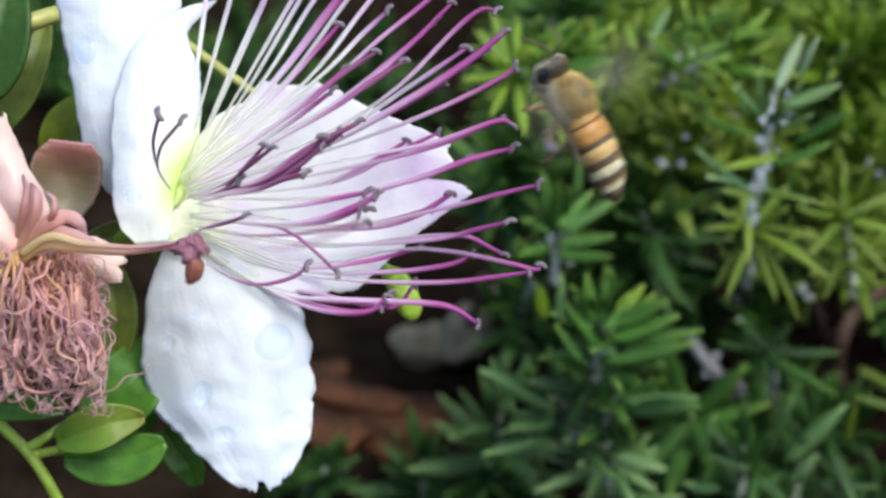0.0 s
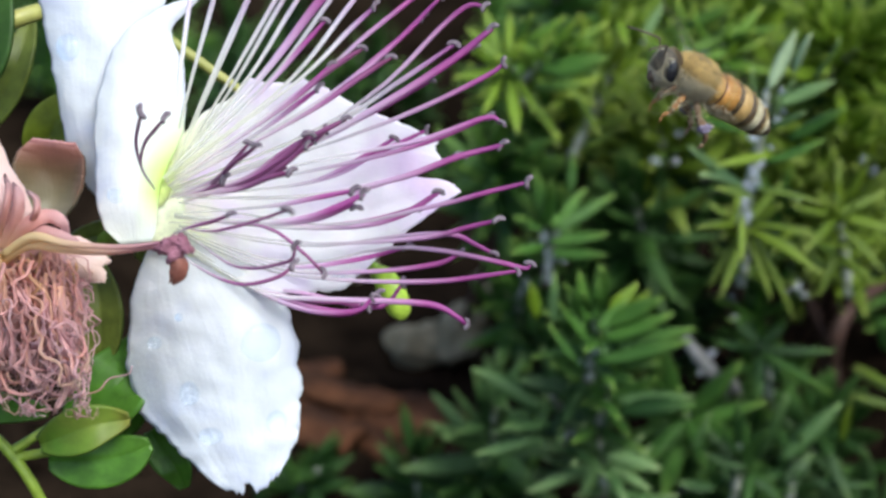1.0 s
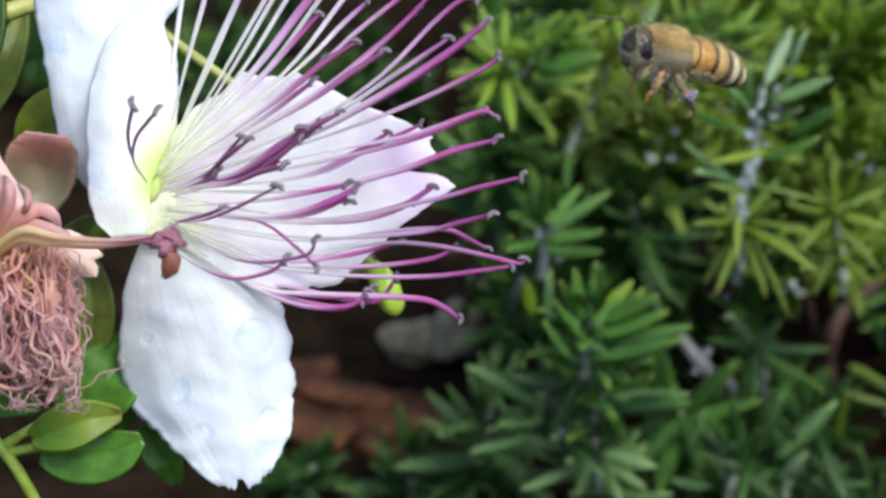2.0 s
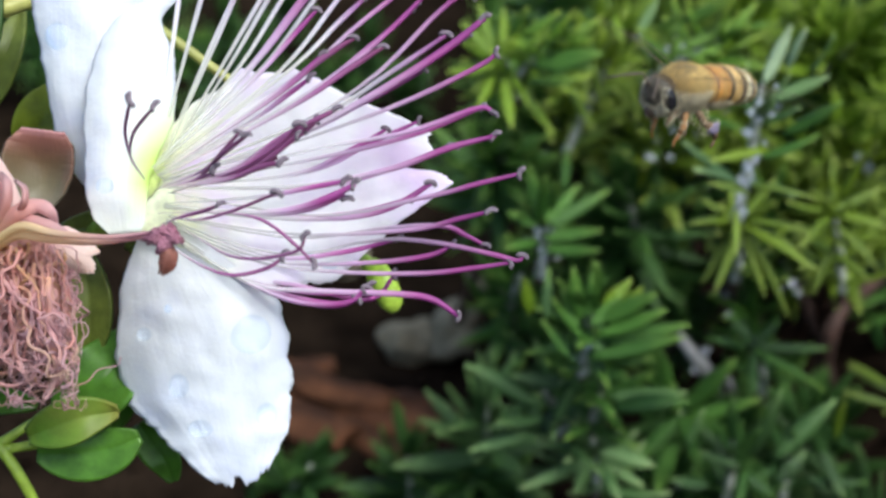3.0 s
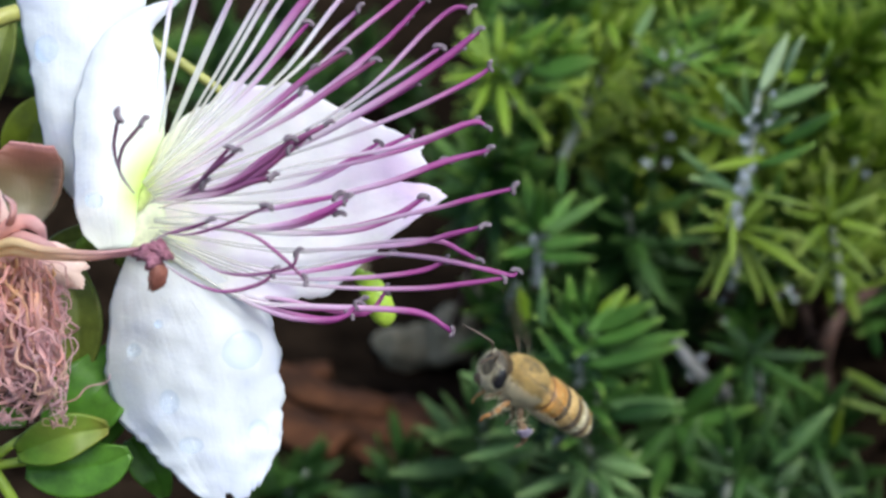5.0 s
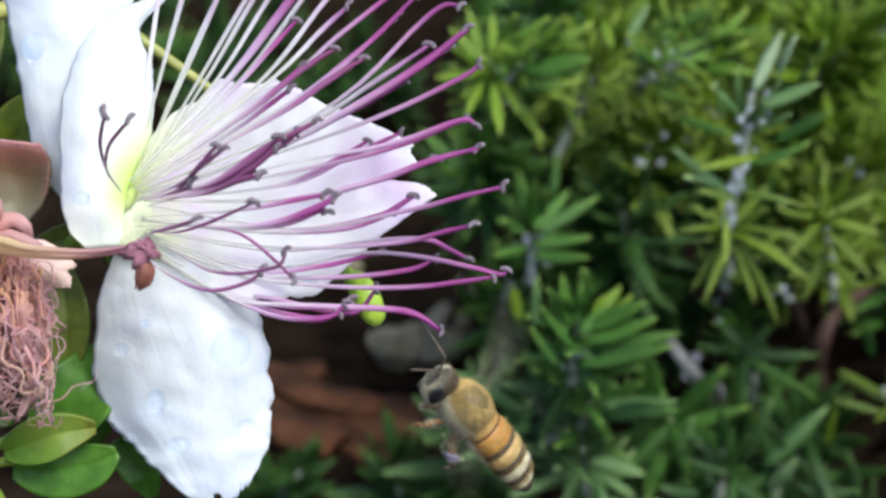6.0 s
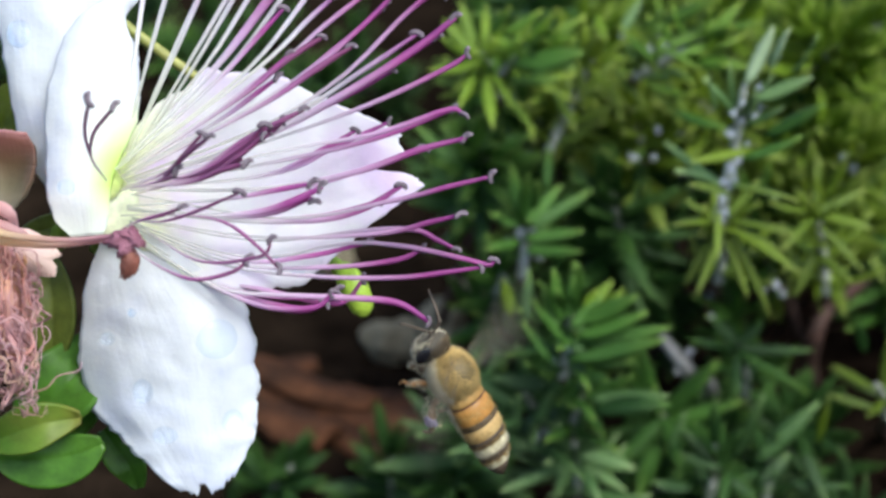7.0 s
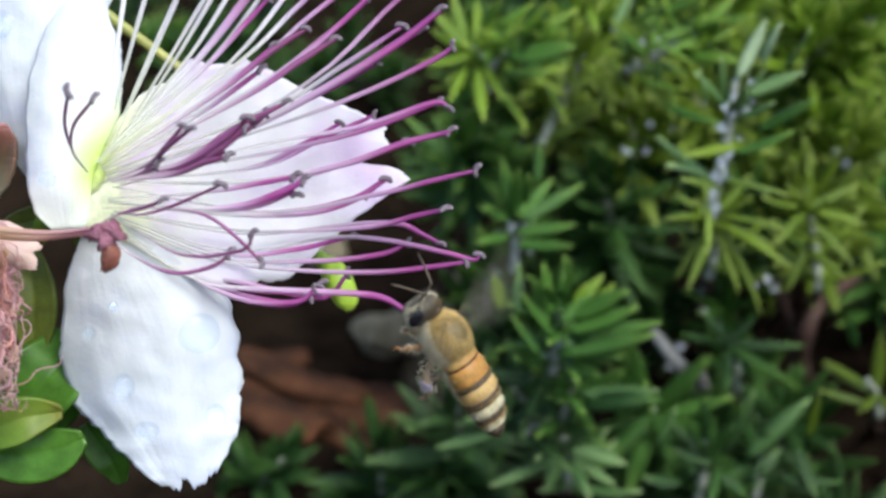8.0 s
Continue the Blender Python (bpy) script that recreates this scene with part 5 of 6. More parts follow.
    herb("fresh green herb sprig with pale leaf tips", herb_mid, (25.2, 216.4, 73.5), (25.0, 212.7, 88.8), 4,
         (25.5, 210.3, 86.2, 30.1, 211.5, 90.9, 2.4, 0.10),
         (26.3, 210.1, 85.8, 33.6, 212.8, 87.7, 2.4, 0.12),
         (27.6, 209.4, 84.3, 37.8, 208.6, 85.5, 2.9, 0.10),
         (26.7, 208.4, 82.3, 34.8, 207.0, 82.0, 2.9, 0.10),
         (23.2, 210.1, 85.8, 21.4, 212.0, 92.3, 2.4, 0.10),
         (28.4, 210.5, 86.6, 33.2, 211.3, 92.4, 2.1, 0.10, herb_lime),
         (24.6, 209.3, 84.1, 19.1, 208.0, 92.2, 1.6, 0.15),
         (22.9, 207.9, 81.1, 17.8, 209.0, 88.0, 1.9, 0.10),
         (24.2, 210.8, 87.2, 22.3, 210.1, 96.2, 3.0, 0.08),
         (25.1, 210.8, 87.2, 26.1, 213.0, 95.5, 1.9, 0.10),
         (27.5, 211.3, 88.3, 29.1, 211.8, 91.8, 1.9, 0.08, herb_lime),
         (27.7, 211.4, 88.5, 31.7, 213.5, 92.6, 2.2, 0.12, herb_lime),
         (26.8, 210.6, 86.7, 34.7, 207.2, 93.4, 2.9, 0.14),
         (26.5, 209.7, 84.9, 36.2, 206.3, 91.2, 2.9, 0.16),
         (28.9, 209.2, 84.0, 40.2, 207.5, 87.9, 2.5, 0.12),
         (25.7, 208.9, 83.3, 35.0, 211.2, 81.5, 3.3, 0.12),
         (18.7, 210.8, 87.1, 19.1, 216.5, 93.0, 1.9, 0.10),
         (16.4, 211.1, 87.6, 14.6, 207.5, 95.5, 2.2, 0.08, herb_lime),
         (25.4, 208.1, 81.7, 38.8, 204.0, 87.8, 2.7, 0.14), blossoms=(0.25,))
    herb("fresh green herb sprig with pale leaf tips", herb_mid, (28.0, 224.5, 58.2), (28.4, 219.2, 70.3), 4,
         (28.1, 219.1, 72.3, 32.5, 215.0, 74.1, 2.7, 0.10),
         (29.9, 217.5, 69.1, 42.1, 214.8, 71.5, 2.9, 0.10, herb_blue),
         (30.1, 216.7, 67.3, 42.1, 212.4, 71.2, 3.5, -0.10, herb_dark),
         (28.4, 218.4, 70.8, 24.6, 218.9, 67.6, 2.0, 0.10),
         (29.2, 216.7, 67.5, 32.5, 216.9, 62.6, 2.2, -0.10),
         (27.3, 217.6, 69.1, 30.1, 210.7, 69.1, 2.2, -0.10))
    herb("grey-green needle-leaved herb sprig", herb_blue, (22.9, 225.3, 55.3), (19.5, 220.6, 68.3), 4,
         (19.4, 218.4, 66.2, 6.4, 221.8, 72.4, 3.4, -0.14),
         (23.8, 220.0, 69.6, 13.9, 219.6, 71.6, 3.1, 0.10),
         (17.4, 216.8, 62.8, 18.7, 218.5, 68.4, 1.9, 0.10),
         (16.5, 216.6, 62.3, 6.9, 213.3, 61.2, 2.4, 0.10),
         (22.0, 218.5, 66.4, 25.6, 216.4, 74.1, 2.5, 0.10),
         (19.2, 217.7, 64.7, 11.3, 212.9, 66.9, 2.4, 0.10),
         (21.5, 217.5, 64.3, 23.8, 217.7, 70.1, 2.2, 0.10), blossoms=(0.3,))
    herb("pale grey-green needle-leaved herb sprig", herb_sage, (30.3, 229.8, 41.8), (28.7, 225.3, 55.4), 4,
         (29.1, 223.7, 54.4, 39.4, 223.6, 51.3, 3.2, -0.10),
         (29.2, 223.8, 54.6, 32.2, 219.1, 61.2, 2.6, 0.10),
         (28.3, 224.0, 55.1, 23.2, 222.1, 62.2, 1.9, 0.10),
         (28.3, 223.2, 53.3, 25.4, 221.0, 47.0, 2.3, -0.10),
         (29.4, 223.0, 52.9, 37.5, 221.2, 48.5, 2.3, -0.12),
         (27.9, 223.3, 53.5, 21.7, 221.7, 50.8, 2.3, 0.10),
         (29.6, 222.8, 52.5, 32.5, 214.6, 50.3, 2.3, -0.10),
         (28.2, 224.8, 56.6, 26.8, 227.8, 61.3, 2.1, 0.10),
         (26.7, 222.8, 52.5, 16.0, 219.9, 49.1, 2.3, 0.10),
         (27.7, 224.0, 55.1, 18.7, 223.9, 55.8, 2.5, 0.10),
         (28.6, 224.9, 56.8, 30.4, 220.4, 65.6, 2.1, 0.10), blossoms=(0.8,))
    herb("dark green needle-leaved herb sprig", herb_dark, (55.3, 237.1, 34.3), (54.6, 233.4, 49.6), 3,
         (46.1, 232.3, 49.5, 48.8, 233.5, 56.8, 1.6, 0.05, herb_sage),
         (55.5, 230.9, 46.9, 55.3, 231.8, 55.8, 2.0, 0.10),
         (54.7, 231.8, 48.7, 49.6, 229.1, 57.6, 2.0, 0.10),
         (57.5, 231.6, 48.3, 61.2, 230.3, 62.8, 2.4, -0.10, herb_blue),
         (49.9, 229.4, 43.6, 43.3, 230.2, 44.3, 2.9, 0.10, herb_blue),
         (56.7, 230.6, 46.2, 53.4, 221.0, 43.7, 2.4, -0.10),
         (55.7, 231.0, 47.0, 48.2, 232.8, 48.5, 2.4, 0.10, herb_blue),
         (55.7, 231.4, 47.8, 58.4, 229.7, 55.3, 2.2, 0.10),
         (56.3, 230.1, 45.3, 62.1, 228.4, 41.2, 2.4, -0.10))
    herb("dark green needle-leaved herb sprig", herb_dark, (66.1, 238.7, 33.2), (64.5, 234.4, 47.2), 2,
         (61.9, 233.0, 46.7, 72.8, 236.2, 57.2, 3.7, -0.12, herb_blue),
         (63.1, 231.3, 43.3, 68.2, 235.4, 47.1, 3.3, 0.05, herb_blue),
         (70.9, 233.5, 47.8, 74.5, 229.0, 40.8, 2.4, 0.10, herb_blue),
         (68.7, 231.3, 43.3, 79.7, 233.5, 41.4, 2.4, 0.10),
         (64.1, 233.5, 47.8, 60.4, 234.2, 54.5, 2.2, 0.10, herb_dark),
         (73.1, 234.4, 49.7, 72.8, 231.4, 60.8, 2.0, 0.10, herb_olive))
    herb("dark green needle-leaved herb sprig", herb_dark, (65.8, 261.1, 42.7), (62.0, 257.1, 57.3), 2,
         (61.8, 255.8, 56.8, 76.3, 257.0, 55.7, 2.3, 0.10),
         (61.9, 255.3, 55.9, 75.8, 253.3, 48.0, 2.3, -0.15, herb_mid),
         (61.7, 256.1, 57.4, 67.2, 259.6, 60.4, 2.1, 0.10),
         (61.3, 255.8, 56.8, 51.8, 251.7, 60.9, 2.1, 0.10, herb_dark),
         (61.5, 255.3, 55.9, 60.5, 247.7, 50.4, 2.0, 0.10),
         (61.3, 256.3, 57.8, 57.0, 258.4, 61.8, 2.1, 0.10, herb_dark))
    herb("olive-green needle-leaved herb sprig", herb_moss, (88.9, 246.3, 47.0), (83.7, 240.7, 58.1), 1,
         (82.9, 239.5, 58.1, 74.6, 237.6, 64.0, 1.7, 0.15),
         (83.3, 238.0, 55.0, 74.0, 237.0, 58.4, 1.9, 0.15),
         (81.4, 242.3, 63.7, 78.4, 240.9, 71.1, 1.9, 0.10, herb_dark))


def make_far_foliage():
    """The shrub's depth behind the nearer sprigs, too dense to count, plus unseen sprigs added for shade."""
    rng = random.Random(77)
    spots = {1: [], 2: [], 3: []}
    # sparse sprigs on the shaded side
    for _ in range(46):
        y = rng.uniform(0.46, 0.95)
        x, h = rng.uniform(-0.3, 0.1) * y, rng.uniform(0.02, 0.07)
        spots[rng.choice((1, 1, 2))].append((x, y, h))
    # unseen sprigs added on the near side and east to shade the lower shrub
    while len(spots[1]) < 180:
        x, y = rng.uniform(0.03, 0.24), rng.uniform(0.06, 0.34)
        top = min(0.11, 0.185 - 0.72 * y) if x < 0.34 * y + 0.04 else 0.12
        if top > 0.03:
            spots[1].append((x, y, top - rng.uniform(0.0, 0.02)))
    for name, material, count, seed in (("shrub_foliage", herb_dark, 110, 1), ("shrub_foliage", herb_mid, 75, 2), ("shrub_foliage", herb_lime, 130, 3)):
        verts, faces, along = [], [], []
        for k in range(count + len(spots[seed])):
            y = rng.uniform(0.3, 0.95)
            x = rng.uniform(0.09 * y, 0.55 * y + 0.06)
            if material is herb_lime and y < 0.4:
                y += 0.2
            g = ground_height(x, y)
            h = 0.02 + 0.1 * (y - 0.28) + rng.uniform(0, 0.03)
            b = Vector((x, y, g + h * 0.2))
            t = b + Vector((rng.uniform(-0.02, 0.02), rng.uniform(-0.03, 0.0), h + 0.02))
            if k >= count:
                x, y, top = spots[seed][k - count]
                b, t = Vector((x, y, 0.005)), Vector((x + rng.uniform(0, 0.012), y + rng.uniform(-0.012, 0), top - 0.012))
            line = curve_points([b, b.lerp(t, 0.5) + Vector((rng.uniform(-0.005, 0.005), 0, 0)), t], 8)
            v, f, a = tube_data(line, [0.0015, 0.0007], 5, len(verts))
            verts += v
            faces += f
            along += [0.0] * len(v)
            for m in leaf_poses(line, rng, 0.014, 9, 6, 0.15):
                v, f, a = LEAF_SHAPES[rng.randrange(4)]
                k = len(verts)
                verts += [m @ p for p in v]
                faces += [tuple(q + k for q in face) for face in f]
                along += a
        ob = new(name, mesh_of(name, verts, faces, material, along))
        tagged(ob, "dense needle-leaved herb foliage in shade, part of it added unseen", "shrub", kind="stuff")


def blossom_spike(place, count, seed):
    """A thin grey stalk with a loose knot of small pale blossoms."""
    rng = random.Random(seed)
    p = Vector(place)
    foot = Vector((0, 0, 0.2)).lerp(p, 0.203 / (0.2 - p.z))
    ob = thing("blossom_spike", Matrix.Translation(foot), "small pale bluish blossoms on a thin grey stalk", "blossom", "blossom spikes of the herb shrub")
    line = curve_points([Vector((0, 0, 0)), (p - foot) * 0.55 - Vector((0, 0, 0.004)), p - foot], 12)
    v, f, a = tube_data(line, [0.0006, 0.0005, 0.0003], 6)
    child("stem", mesh_of("stem", v, f, twig_brown, a), ob)
    for _ in range(count):
        at = p - foot + Vector((rng.gauss(0, 1), rng.gauss(0, 0.6), rng.gauss(0, 1.3))) * 0.0016
        b = child("blossom", BLOSSOM, ob)
        k = rng.uniform(0.6, 1.05)
        b.matrix_basis = Matrix.LocRotScale(at, Euler((rng.uniform(0.2, 1.8), rng.uniform(-0.8, 0.8), rng.uniform(0, 6))), Vector((k, k, k)))


def make_twig(line, r):
    pts = [Vector(p) for p in line]
    foot = pts[0].copy()
    ob = thing("dry_twig", Matrix.Translation(foot), "bare reddish-brown twig lying among the herb sprigs", "twig", "dry twigs")
    v, f, a = tube_data(curve_points([p - foot for p in pts], 20), [r, r * 0.9, r * 0.6], 7)
    child("wood", mesh_of("wood", v, f, twig_brown, a), ob)



def make_stalk(line, r):
    """A pale dead stalk that leans out of the shrub."""
    pts = [Vector(p) for p in line]
    foot = pts[-1].copy()
    foot.z = ground_height(foot.x, foot.y)
    ob = thing("dry_stalk", Matrix.Translation(foot), "pale grey dry stalk leaning among the herb sprigs", "stalk")
    v, f, a = tube_data(curve_points([p - foot for p in pts] + [Vector((0, 0, 0))], 26), [r * 0.7, r, r * 1.1, r], 8)
    child("stem", mesh_of("stem", v, f, stalk_pale, a), ob)


make_ground()
make_crumbs()
stone((-0.0045, 0.3532, 0.002), (8, 7, 6), (0, 0, 20), 3)
stone((0.007, 0.3522, 0.006), (6.5, 8, 7), (10, 0, -15), 8)
stone((0.0177, 0.3813, 0.004), (6, 7, 5), (0, 0, 40), 12)
stone((-0.0227, 0.3986, 0.003), (7, 6, 5), (0, 0, 70), 15)
bark_chip((-0.0188, 0.3189, 0.004), 46, 11, 4, (8, 0, -32), 1.0)
bark_chip((-0.0243, 0.3214, 0.008), 34, 9, 4, (-6, 8, -20), 2.0)
bark_chip((-0.0292, 0.3122, 0.005), 30, 12, 4, (5, 0, -40), 3.0)
bark_chip((-0.0079, 0.3203, 0.004), 20, 10, 4, (0, 5, -10), 4.0)
bark_chip((0.003, 0.314, 0.004), 16, 9, 3, (0, 0, 15), 5.0)
bark_chip((-0.0115, 0.3044, 0.003), 24, 8, 3, (0, 0, -50), 6.0)
bark_chip((-0.086, 0.3413, 0.004), 26, 10, 4, (0, 0, 20), 7.0)
bark_chip((-0.034, 0.3378, 0.003), 22, 8, 3, (0, 0, 10), 8.0)
make_twig([(0.0883, 0.3075, 0), (0.0867, 0.2966, 0.0221), (0.0853, 0.2885, 0.0397), (0.0883, 0.2914, 0.0457), (0.0996, 0.3032, 0.0472)], 0.0022)
make_twig([(0.0986, 0.3174, 0), (0.087, 0.2956, 0.0315), (0.0823, 0.2955, 0.0428), (0.081, 0.2971, 0.0461)], 0.0016)
make_stalk([(0.0494, 0.2673, 0.0528), (0.0532, 0.2641, 0.0486), (0.0568, 0.2659, 0.0434), (0.0615, 0.2719, 0.0352)], 0.0014)
make_branch()
swinging = make_flower()
make_withered_flower()
make_shrub()
make_far_foliage()
blossom_spike((0.0465, 0.2867, 0.0815), 3, 1)
blossom_spike((0.0509, 0.2981, 0.0822), 3, 2)
blossom_spike((0.0575, 0.2869, 0.0363), 3, 3)
blossom_spike((0.0609, 0.2894, 0.03), 2, 4)
blossom_spike((0.0741, 0.2756, 0.0589), 4, 5)
blossom_spike((0.061, 0.283, 0.0513), 2, 6)
blossom_spike((0.0209, 0.2576, 0.0789), 4, 7)
blossom_spike((0.0222, 0.2567, 0.0771), 3, 8)
blossom_spike((0.0416, 0.2723, 0.109), 3, 14)
blossom_spike((0.0339, 0.2766, 0.1064), 3, 15)
blossom_spike((0.0453, 0.2732, 0.1109), 3, 16)
blossom_spike((0.085, 0.2864, 0.0812), 3, 18)

# ---- bee ----


def lathe(name, profile, material, parent, squash=(1, 1), sides=22, label=""):
    """A body ring by ring along x: profile of (x, radius, lift)."""
    verts, faces = [], []
    for x, r, lift in profile:
        for j in range(sides):
            a = 2 * math.pi * j / sides
            verts.append(Vector((x, r * squash[0] * math.cos(a), r * squash[1] * math.sin(a) + lift)) * MM)
    n = len(profile)
    for i in range(n - 1):
        for j in range(sides):
            k = (j + 1) % sides
            faces.append((i * sides + j, i * sides + k, (i + 1) * sides + k, (i + 1) * sides + j))
    faces += [tuple(reversed(range(sides))), tuple((n - 1) * sides + j for j in range(sides))]
    return child(name, mesh_of(name, verts, faces, material), parent, label)


def fur(name, centre, size, count, length, material, parent, seed, lean=(0, 0, 0), keep=None, label=""):
    """Short tapering hairs that stand on a rounded form."""
    rng = random.Random(seed)
    verts, faces = [], []
    made = 0
    while made < count:
        d = Vector((rng.gauss(0, 1), rng.gauss(0, 1), rng.gauss(0, 1))).normalized()
        if keep and not keep(d):
            continue
        made += 1
        p = Vector((d.x * size[0], d.y * size[1], d.z * size[2])) + Vector(centre)
        way = (d + Vector(lean) + Vector((rng.gauss(0, 0.25), rng.gauss(0, 0.25), rng.gauss(0, 0.25)))).normalized()
        a = way.orthogonal().normalized() * 0.026
        b = way.cross(a)
        tip = p + way * length * rng.uniform(0.6, 1.3)
        k = len(verts)
        verts += [(p + a) * MM, (p - a * 0.5 + b * 0.87) * MM, (p - a * 0.5 - b * 0.87) * MM, tip * MM]
        faces += [(k, k + 1, k + 3), (k + 1, k + 2, k + 3), (k + 2, k, k + 3)]
    return child(name, mesh_of(name, verts, faces, material), parent, label)


def wing(bee, name, side, length, width, sweep):
    """A veined film hinged at the thorax; it reaches out along y."""
    n = 12
    verts = []
    for i in range(n):
        s = i / (n - 1)
        w = width * math.sin(math.pi * min(1, 0.08 + 0.92 * s) ** 1.25) ** 0.7 + 0.1
        lead = -sweep * s * s
        for x in (lead + 0.35 * w, lead + 0.1 * w, lead - 0.3 * w, lead - 0.65 * w):
            verts.append(Vector((x, side * length * s, 0.1 * math.sin(4 * s))) * MM)
    faces = [(i * 4 + j, i * 4 + j + 1, (i + 1) * 4 + j + 1, (i + 1) * 4 + j) for i in range(n - 1) for j in range(3)]
    ob = child(name, mesh_of(name, verts, faces, wing_film), bee, "clear brownish wing blurred by its beat")
    solid = ob.modifiers.new("thickness", "SOLIDIFY")
    solid.thickness = 0.02 * MM
    for j in (0, 1):
        v, f, a = tube_data([verts[i * 4 + j] for i in range(n - 1)], [0.04 * MM, 0.02 * MM], 5)
        child("vein", mesh_of("vein", v, f, wing_vein, a), ob)
    return ob


def leg(bee, side, line, radii, material, load=False):
    """One leg, joint by joint, with bristles on the upper joints and a pollen load on the hind shin."""
    pts = [Vector((x, side * y, z)) for x, y, z in line]
    for k, (a, b) in enumerate(zip(pts, pts[1:])):
        r = radii[k]
        ob = tube("leg_joint", [a, a.lerp(b, 0.5) + Vector((0, side * 0.06, 0.05)), b], [r * 0.75, r * 1.15, r * 0.7], material, bee, 9, 8)
        if k < 2:
            mid = a.lerp(b, 0.5)
            fur("leg_bristles", mid, (r * 0.9 + abs(b.x - a.x) / 2, r + abs(b.y - a.y) / 2, r * 0.9 + abs(b.z - a.z) / 2), 90, 0.26, fur_cream, ob, 60 + k, (-0.3, 0, -0.4))
        if load and k == 1:
            bm = bmesh.new()
            blob(bm, a.lerp(b, 0.65) + Vector((0, side * 0.28, 0)), (0.6, 0.34, 0.44), (0, 40, 0), 0.4, 2, 3)
            part("pollen_load", bm, pollen_mauve, ob, "greyish-mauve packed pollen")


def make_bee():
    bee = thing("honeybee", Matrix.Identity(4), "honeybee in flight with orange and dark banded abdomen", "bee")
    # thorax: a bare brown disc on the back, ringed by pale fur
    bm = bmesh.new()
    blob(bm, (0.1, 0, 0.1), (2.0, 1.62, 1.56), (0, 8, 0), 0.05, 1, 4)
    part("thorax", bm, thorax_brown, bee, "olive-brown thorax with a bare shiny back")
    on_disc = lambda d: d.z > 0.1 and (d.x - 0.25) ** 2 + d.y**2 < 0.4 + 0.5 * noise.noise(d * 14)
    fur("fur", (0.1, 0, 0.1), (1.9, 1.54, 1.46), 7600, 0.42, fur_gold, bee, 3, (-0.25, 0, 0.05), lambda d: d.z > -0.05 and d.x < 0.92 and not on_disc(d), "dense golden-buff fur")
    fur("breast_fur", (0.1, 0, 0.05), (1.9, 1.54, 1.5), 7200, 0.6, fur_cream, bee, 8, (0, 0, -0.1), lambda d: d.z < 0.1, "long cream fur under the breast")
    fur("back_fur", (0.1, 0, 0.1), (1.9, 1.5, 1.42), 1500, 0.24, fur_brown, bee, 4, (-0.5, 0, 0), on_disc)
    # head
    bm = bmesh.new()
    blob(bm, (2.75, 0, -0.35), (0.9, 1.42, 1.34), (0, 25, 0), 0.04, 2, 4)
    head = part("head", bm, head_grey, bee, "dark grey-brown triangular head")
    for side in (1, -1):
        bm = bmesh.new()
        blob(bm, (2.8, side * 1.08, -0.34), (0.5, 0.42, 0.96), (side * 14, 25, 0), 0.0, 0, 3)
        part("eye", bm, eye_black, head, "large dark eye")
        ant = [(3.6, side * 0.3, 0.1), (4.1, side * 0.62, 0.85), (4.3, side * 0.75, 1.05), (5.35, side * 1.5, 0.75), (6.3, side * 2.2, 0.35)]
        tube("antenna", ant, [0.08, 0.07, 0.09, 0.09, 0.08], band_dark, head, 16, 6)
    fur("face_fur", (2.78, 0, -0.38), (0.88, 1.34, 1.32), 1300, 0.34, face_pale, head, 5, (0.2, 0, 0), lambda d: (d.x > 0.25 and math.hypot(d.y, d.z) > 0.6 and d.z < 0.62 and abs(d.y) < 0.8) or (d.z < -0.5 and d.x > -0.2), "pale cream face hair")
    fur("cheek_fur", (2.5, 0, -0.45), (0.7, 1.36, 1.3), 1900, 0.36, face_pale, head, 6, (-0.3, 0, -0.1), lambda d: d.z < -0.3, "pale cream cheek hair")
    fur("face_down", (2.78, 0, -0.38), (0.88, 1.34, 1.32), 900, 0.22, fur_grey, head, 9, (0.1, 0, -0.2), lambda d: d.x > 0.3)
    fur("crown_fur", (2.72, 0, -0.33), (0.86, 1.3, 1.3), 500, 0.24, fur_dark, head, 7, (0, 0, 0.2), lambda d: d.z > 0.5)
    bm = bmesh.new()
    blob(bm, (3.3, 0, -1.6), (0.36, 0.5, 0.5), (0, 20, 0), 0.1, 3, 3)
    part("proboscis", bm, band_dark, head)
    # abdomen: overlapping rings, each ring with a lighter front and a dark rear rim
    rings = (
        (-1.1, -2.2, 1.34, 1.56, band_gold, 0.13),
        (-2.2, -4.1, 1.56, 1.66, band_orange, 0.24),
        (-4.1, -5.8, 1.66, 1.56, band_straw, 0.37),
        (-5.8, -7.25, 1.56, 1.26, band_cream, 0.46),
        (-7.25, -7.98, 1.26, 1.0, band_cream, 0.08),
    )
    lift = lambda x: -0.05 - 0.016 * (x + 1.6) ** 2
    ab = child("abdomen", mesh_of("abdomen", [], [], belly), bee, "plump abdomen with orange, cream and dark bands")
    for a, b, ra, rb, mat, share in rings:
        split = b + (a - b) * share
        ease = lambda x, a=a, b=b, ra=ra, rb=rb: ra + (rb - ra) * (a - x) / (a - b) + 0.05 * math.sin(math.pi * (a - x) / (a - b))
        front = [(a + (split - a) * i / 5, ease(a + (split - a) * i / 5), lift(a + (split - a) * i / 5)) for i in range(6)]
        rear = [(split + (b - split) * i / 4, ease(split + (b - split) * i / 4) + 0.02, lift(split + (b - split) * i / 4)) for i in range(5)]
        lathe("light_band", front, mat, ab, (1.0, 0.9))
        lathe("dark_band", rear, band_rust if mat is band_gold else band_dark, ab, (1.0, 0.9))
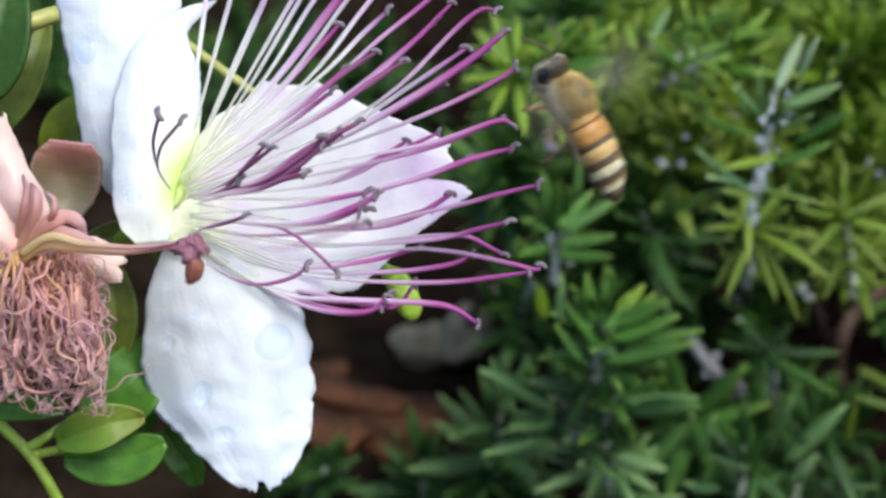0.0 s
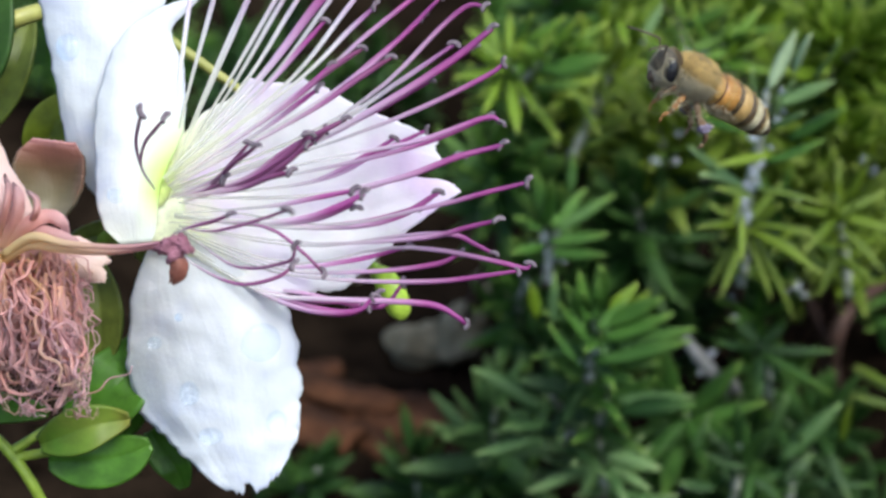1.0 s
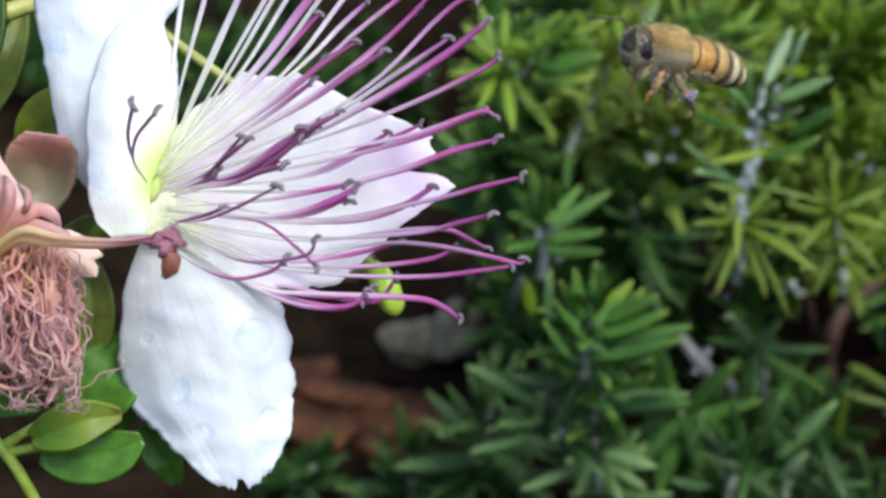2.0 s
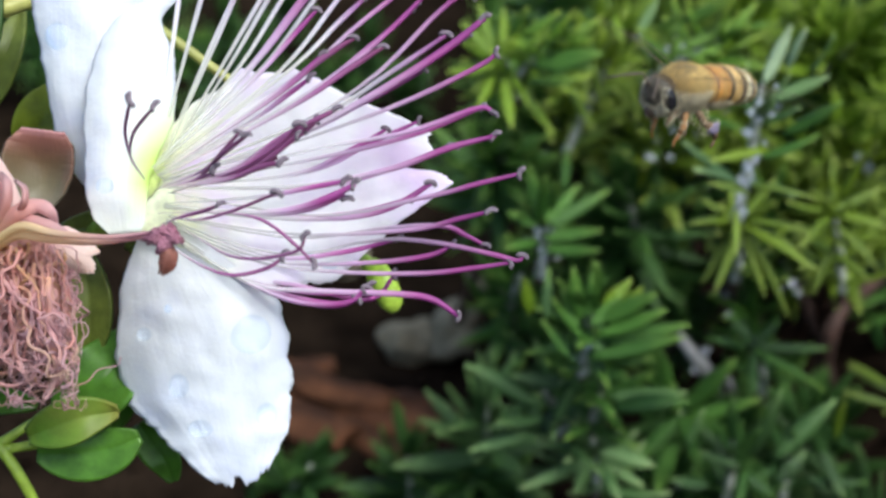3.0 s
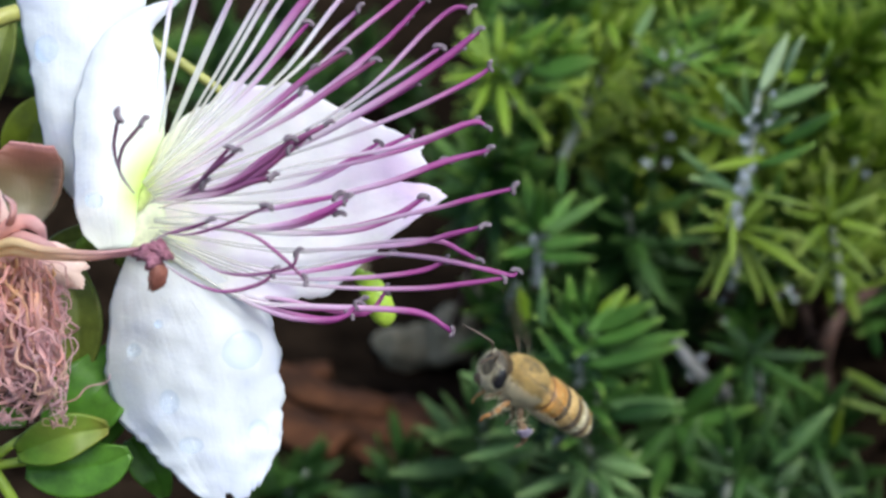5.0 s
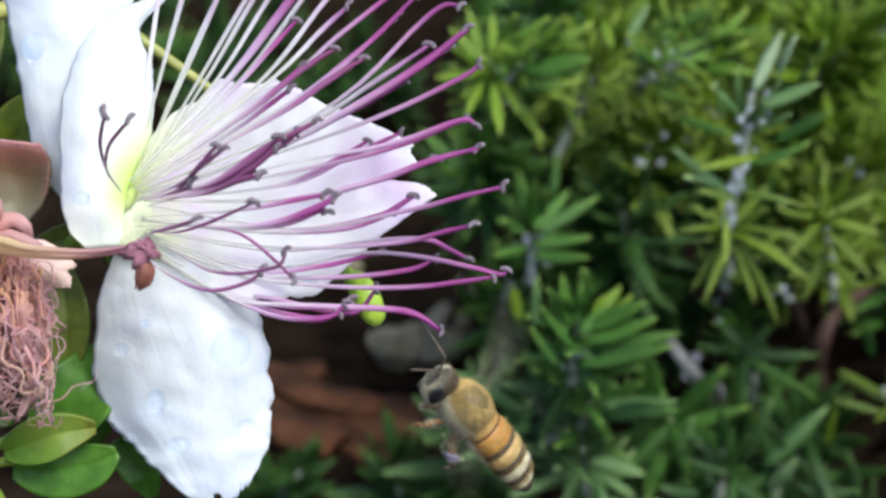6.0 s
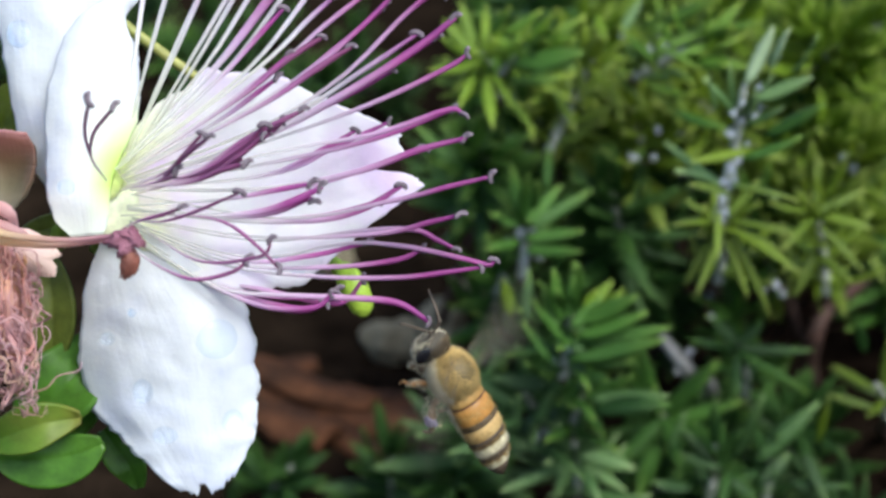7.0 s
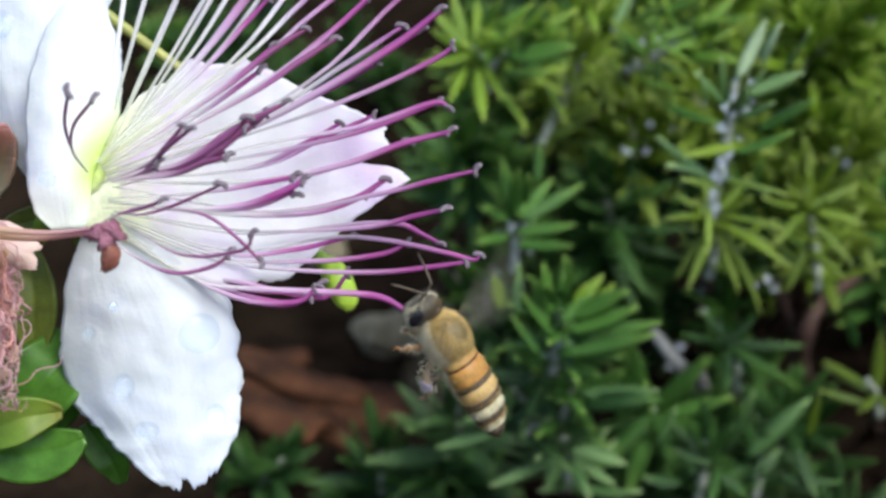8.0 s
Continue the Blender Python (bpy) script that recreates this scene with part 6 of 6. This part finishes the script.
    lathe("tail", [(-7.95, 1.0, lift(-7.95)), (-8.3, 0.82, lift(-8.3)), (-8.65, 0.58, lift(-8.65)), (-8.95, 0.3, lift(-8.95)), (-9.1, 0.08, lift(-9.1))], band_dark, ab, (1.0, 0.9), label="pointed dark tail")
    bm = bmesh.new()
    blob(bm, (-4.0, 0, -0.62), (3.0, 1.4, 1.18), (0, -6, 0), 0.06, 5, 4)
    part("belly", bm, belly, ab, "tan underside")
    for x, r, m, k in ((-1.5, 1.42, fur_gold, 1), (-2.9, 1.6, fur_gold, 2), (-3.7, 1.63, fur_brown, 3), (-4.7, 1.62, fur_gold, 4), (-5.5, 1.57, fur_brown, 5), (-6.3, 1.46, face_pale, 6), (-7.1, 1.28, fur_brown, 7)):
        fur("short_fur", (x, 0, lift(x)), (0.6, r, r * 0.9), 520, 0.28, m, ab, 20 + k, (-0.9, 0, 0), lambda d: abs(d.x) < 0.5)
    fur("belly_fur", (-3.6, 0, -0.25), (2.6, 1.62, 1.5), 900, 0.4, fur_cream, ab, 31, (-0.6, 0, 0), lambda d: d.z < -0.3)
    # legs: fore pair tucked up, middle pair trailing, hind pair with pollen
    for side in (1, -1):
        leg(bee, side, [(1.3, 0.6, -1.2), (2.0, 1.0, -1.75), (2.2, 0.85, -2.35), (1.8, 0.65, -2.7)], [0.2, 0.16, 0.1], leg_brown)
        leg(bee, side, [(0.3, 0.8, -1.4), (0.8, 1.35, -2.2), (0.75, 1.2, -3.15), (1.1, 1.05, -3.75), (0.9, 1.0, -4.3)], [0.24, 0.22, 0.15, 0.1], leg_orange)
        leg(bee, side, [(-0.8, 0.8, -1.4), (-1.5, 1.4, -2.4), (-2.9, 1.5, -3.1), (-3.5, 1.35, -3.9), (-3.4, 1.25, -4.6)], [0.28, 0.32, 0.22, 0.12], leg_brown, True)
    wings = []
    for side in (1, -1):
        wings.append((side, 0.9, wing(bee, "forewing", side, 9.0, 3.0, 1.6)))
        wings.append((side, -0.2, wing(bee, "hindwing", side, 6.2, 2.0, 1.4)))
    return bee, wings


bee, bee_wings = make_bee()


def motions():
    # the bee's flight
    walk(bee, [(t, pose(*p)) for t, *p in BEE_ROWS])
    # three-beat cycle of each wing about its hinge
    for side, x, ob in bee_wings:
        beat = (0, 43, -43)
        stroke = pose(x * MM, side * 1.35 * MM, 1.05 * MM, side * 18, -32, side * -12)
        walk(ob, [(k / 30, stroke @ pose(0, 0, 0, side * 0.4 * beat[k % 3], 0, side * beat[k % 3])) for k in range(241)])
    # two stamens that were held down spring free and swing to rest
    for ob, foot, spread_by, lift_by, fade, phase, start in ((swinging[0], UPPER_FOOT, 10.0, -8.0, 2.0, 0.5, (46, -6)), (swinging[1], LOWER_FOOT, 24.0, -4.0, 0.9, 0.4, (16, 13))):
        rows = []
        for k in range(81):
            t = k / 10
            wave = 2 * math.pi * (t - phase) / 0.4
            left = math.exp(-t / fade)
            turn, tilt = spread_by * left * math.cos(wave), lift_by * left * math.sin(wave)
            if k == 0:
                turn, tilt = start
            m = Matrix.Translation(foot) @ pose(0, 0, 0, 0, turn, tilt) @ Matrix.Translation(-foot)
            rows.append((t, m))
        walk(ob, rows)


BEE_ROWS = [
    (0, 0.0103, 0.11507, 0.1595, -9.7, -56.2, 154.4),
    (0.2, 0.01492, 0.11647, 0.16029, -35.8, -52.3, -178),
    (0.5, 0.01948, 0.12003, 0.16066, -26.5, -42.2, 169.9),
    (0.8, 0.02052, 0.11597, 0.16162, -11.3, -32.4, -172.1),
    (1, 0.02071, 0.11554, 0.16093, -6.9, -32.4, -160.7),
    (1.5, 0.01965, 0.11401, 0.16277, 2.5, -27.9, -161.2),
    (1.7, 0.01802, 0.11335, 0.1638, 1.9, -24, -157.6),
    (2.8, 0.01954, 0.11021, 0.16269, -10.1, -12.8, -136.6),
    (3, 0.01931, 0.10889, 0.16176, -4.3, -9.6, -137.7),
    (3.5, 0.01682, 0.10687, 0.15664, -1.3, -12.4, -140.3),
    (4, 0.01496, 0.10403, 0.14784, -7.2, -22.7, -144.6),
    (4.5, 0.0111, 0.10409, 0.1423, 2.8, -28.1, -154.2),
    (4.7, 0.00994, 0.10468, 0.14107, -4, -33.8, -153.6),
    (5.8, 0.0053, 0.10138, 0.14177, -23.9, -49.6, -172.2),
    (6, 0.00498, 0.10123, 0.14057, -23.1, -52.1, -176.2),
    (6.5, 0.00492, 0.10165, 0.14113, -18.9, -49.1, 174.6),
    (7, 0.00503, 0.10375, 0.14094, -18.9, -58.8, 167.7),
    (7.5, 0.00513, 0.10449, 0.14224, -16.6, -58.3, 167.4),
    (8, 0.00576, 0.10604, 0.14245, -13.4, -56.1, 165.7),
]
motions()
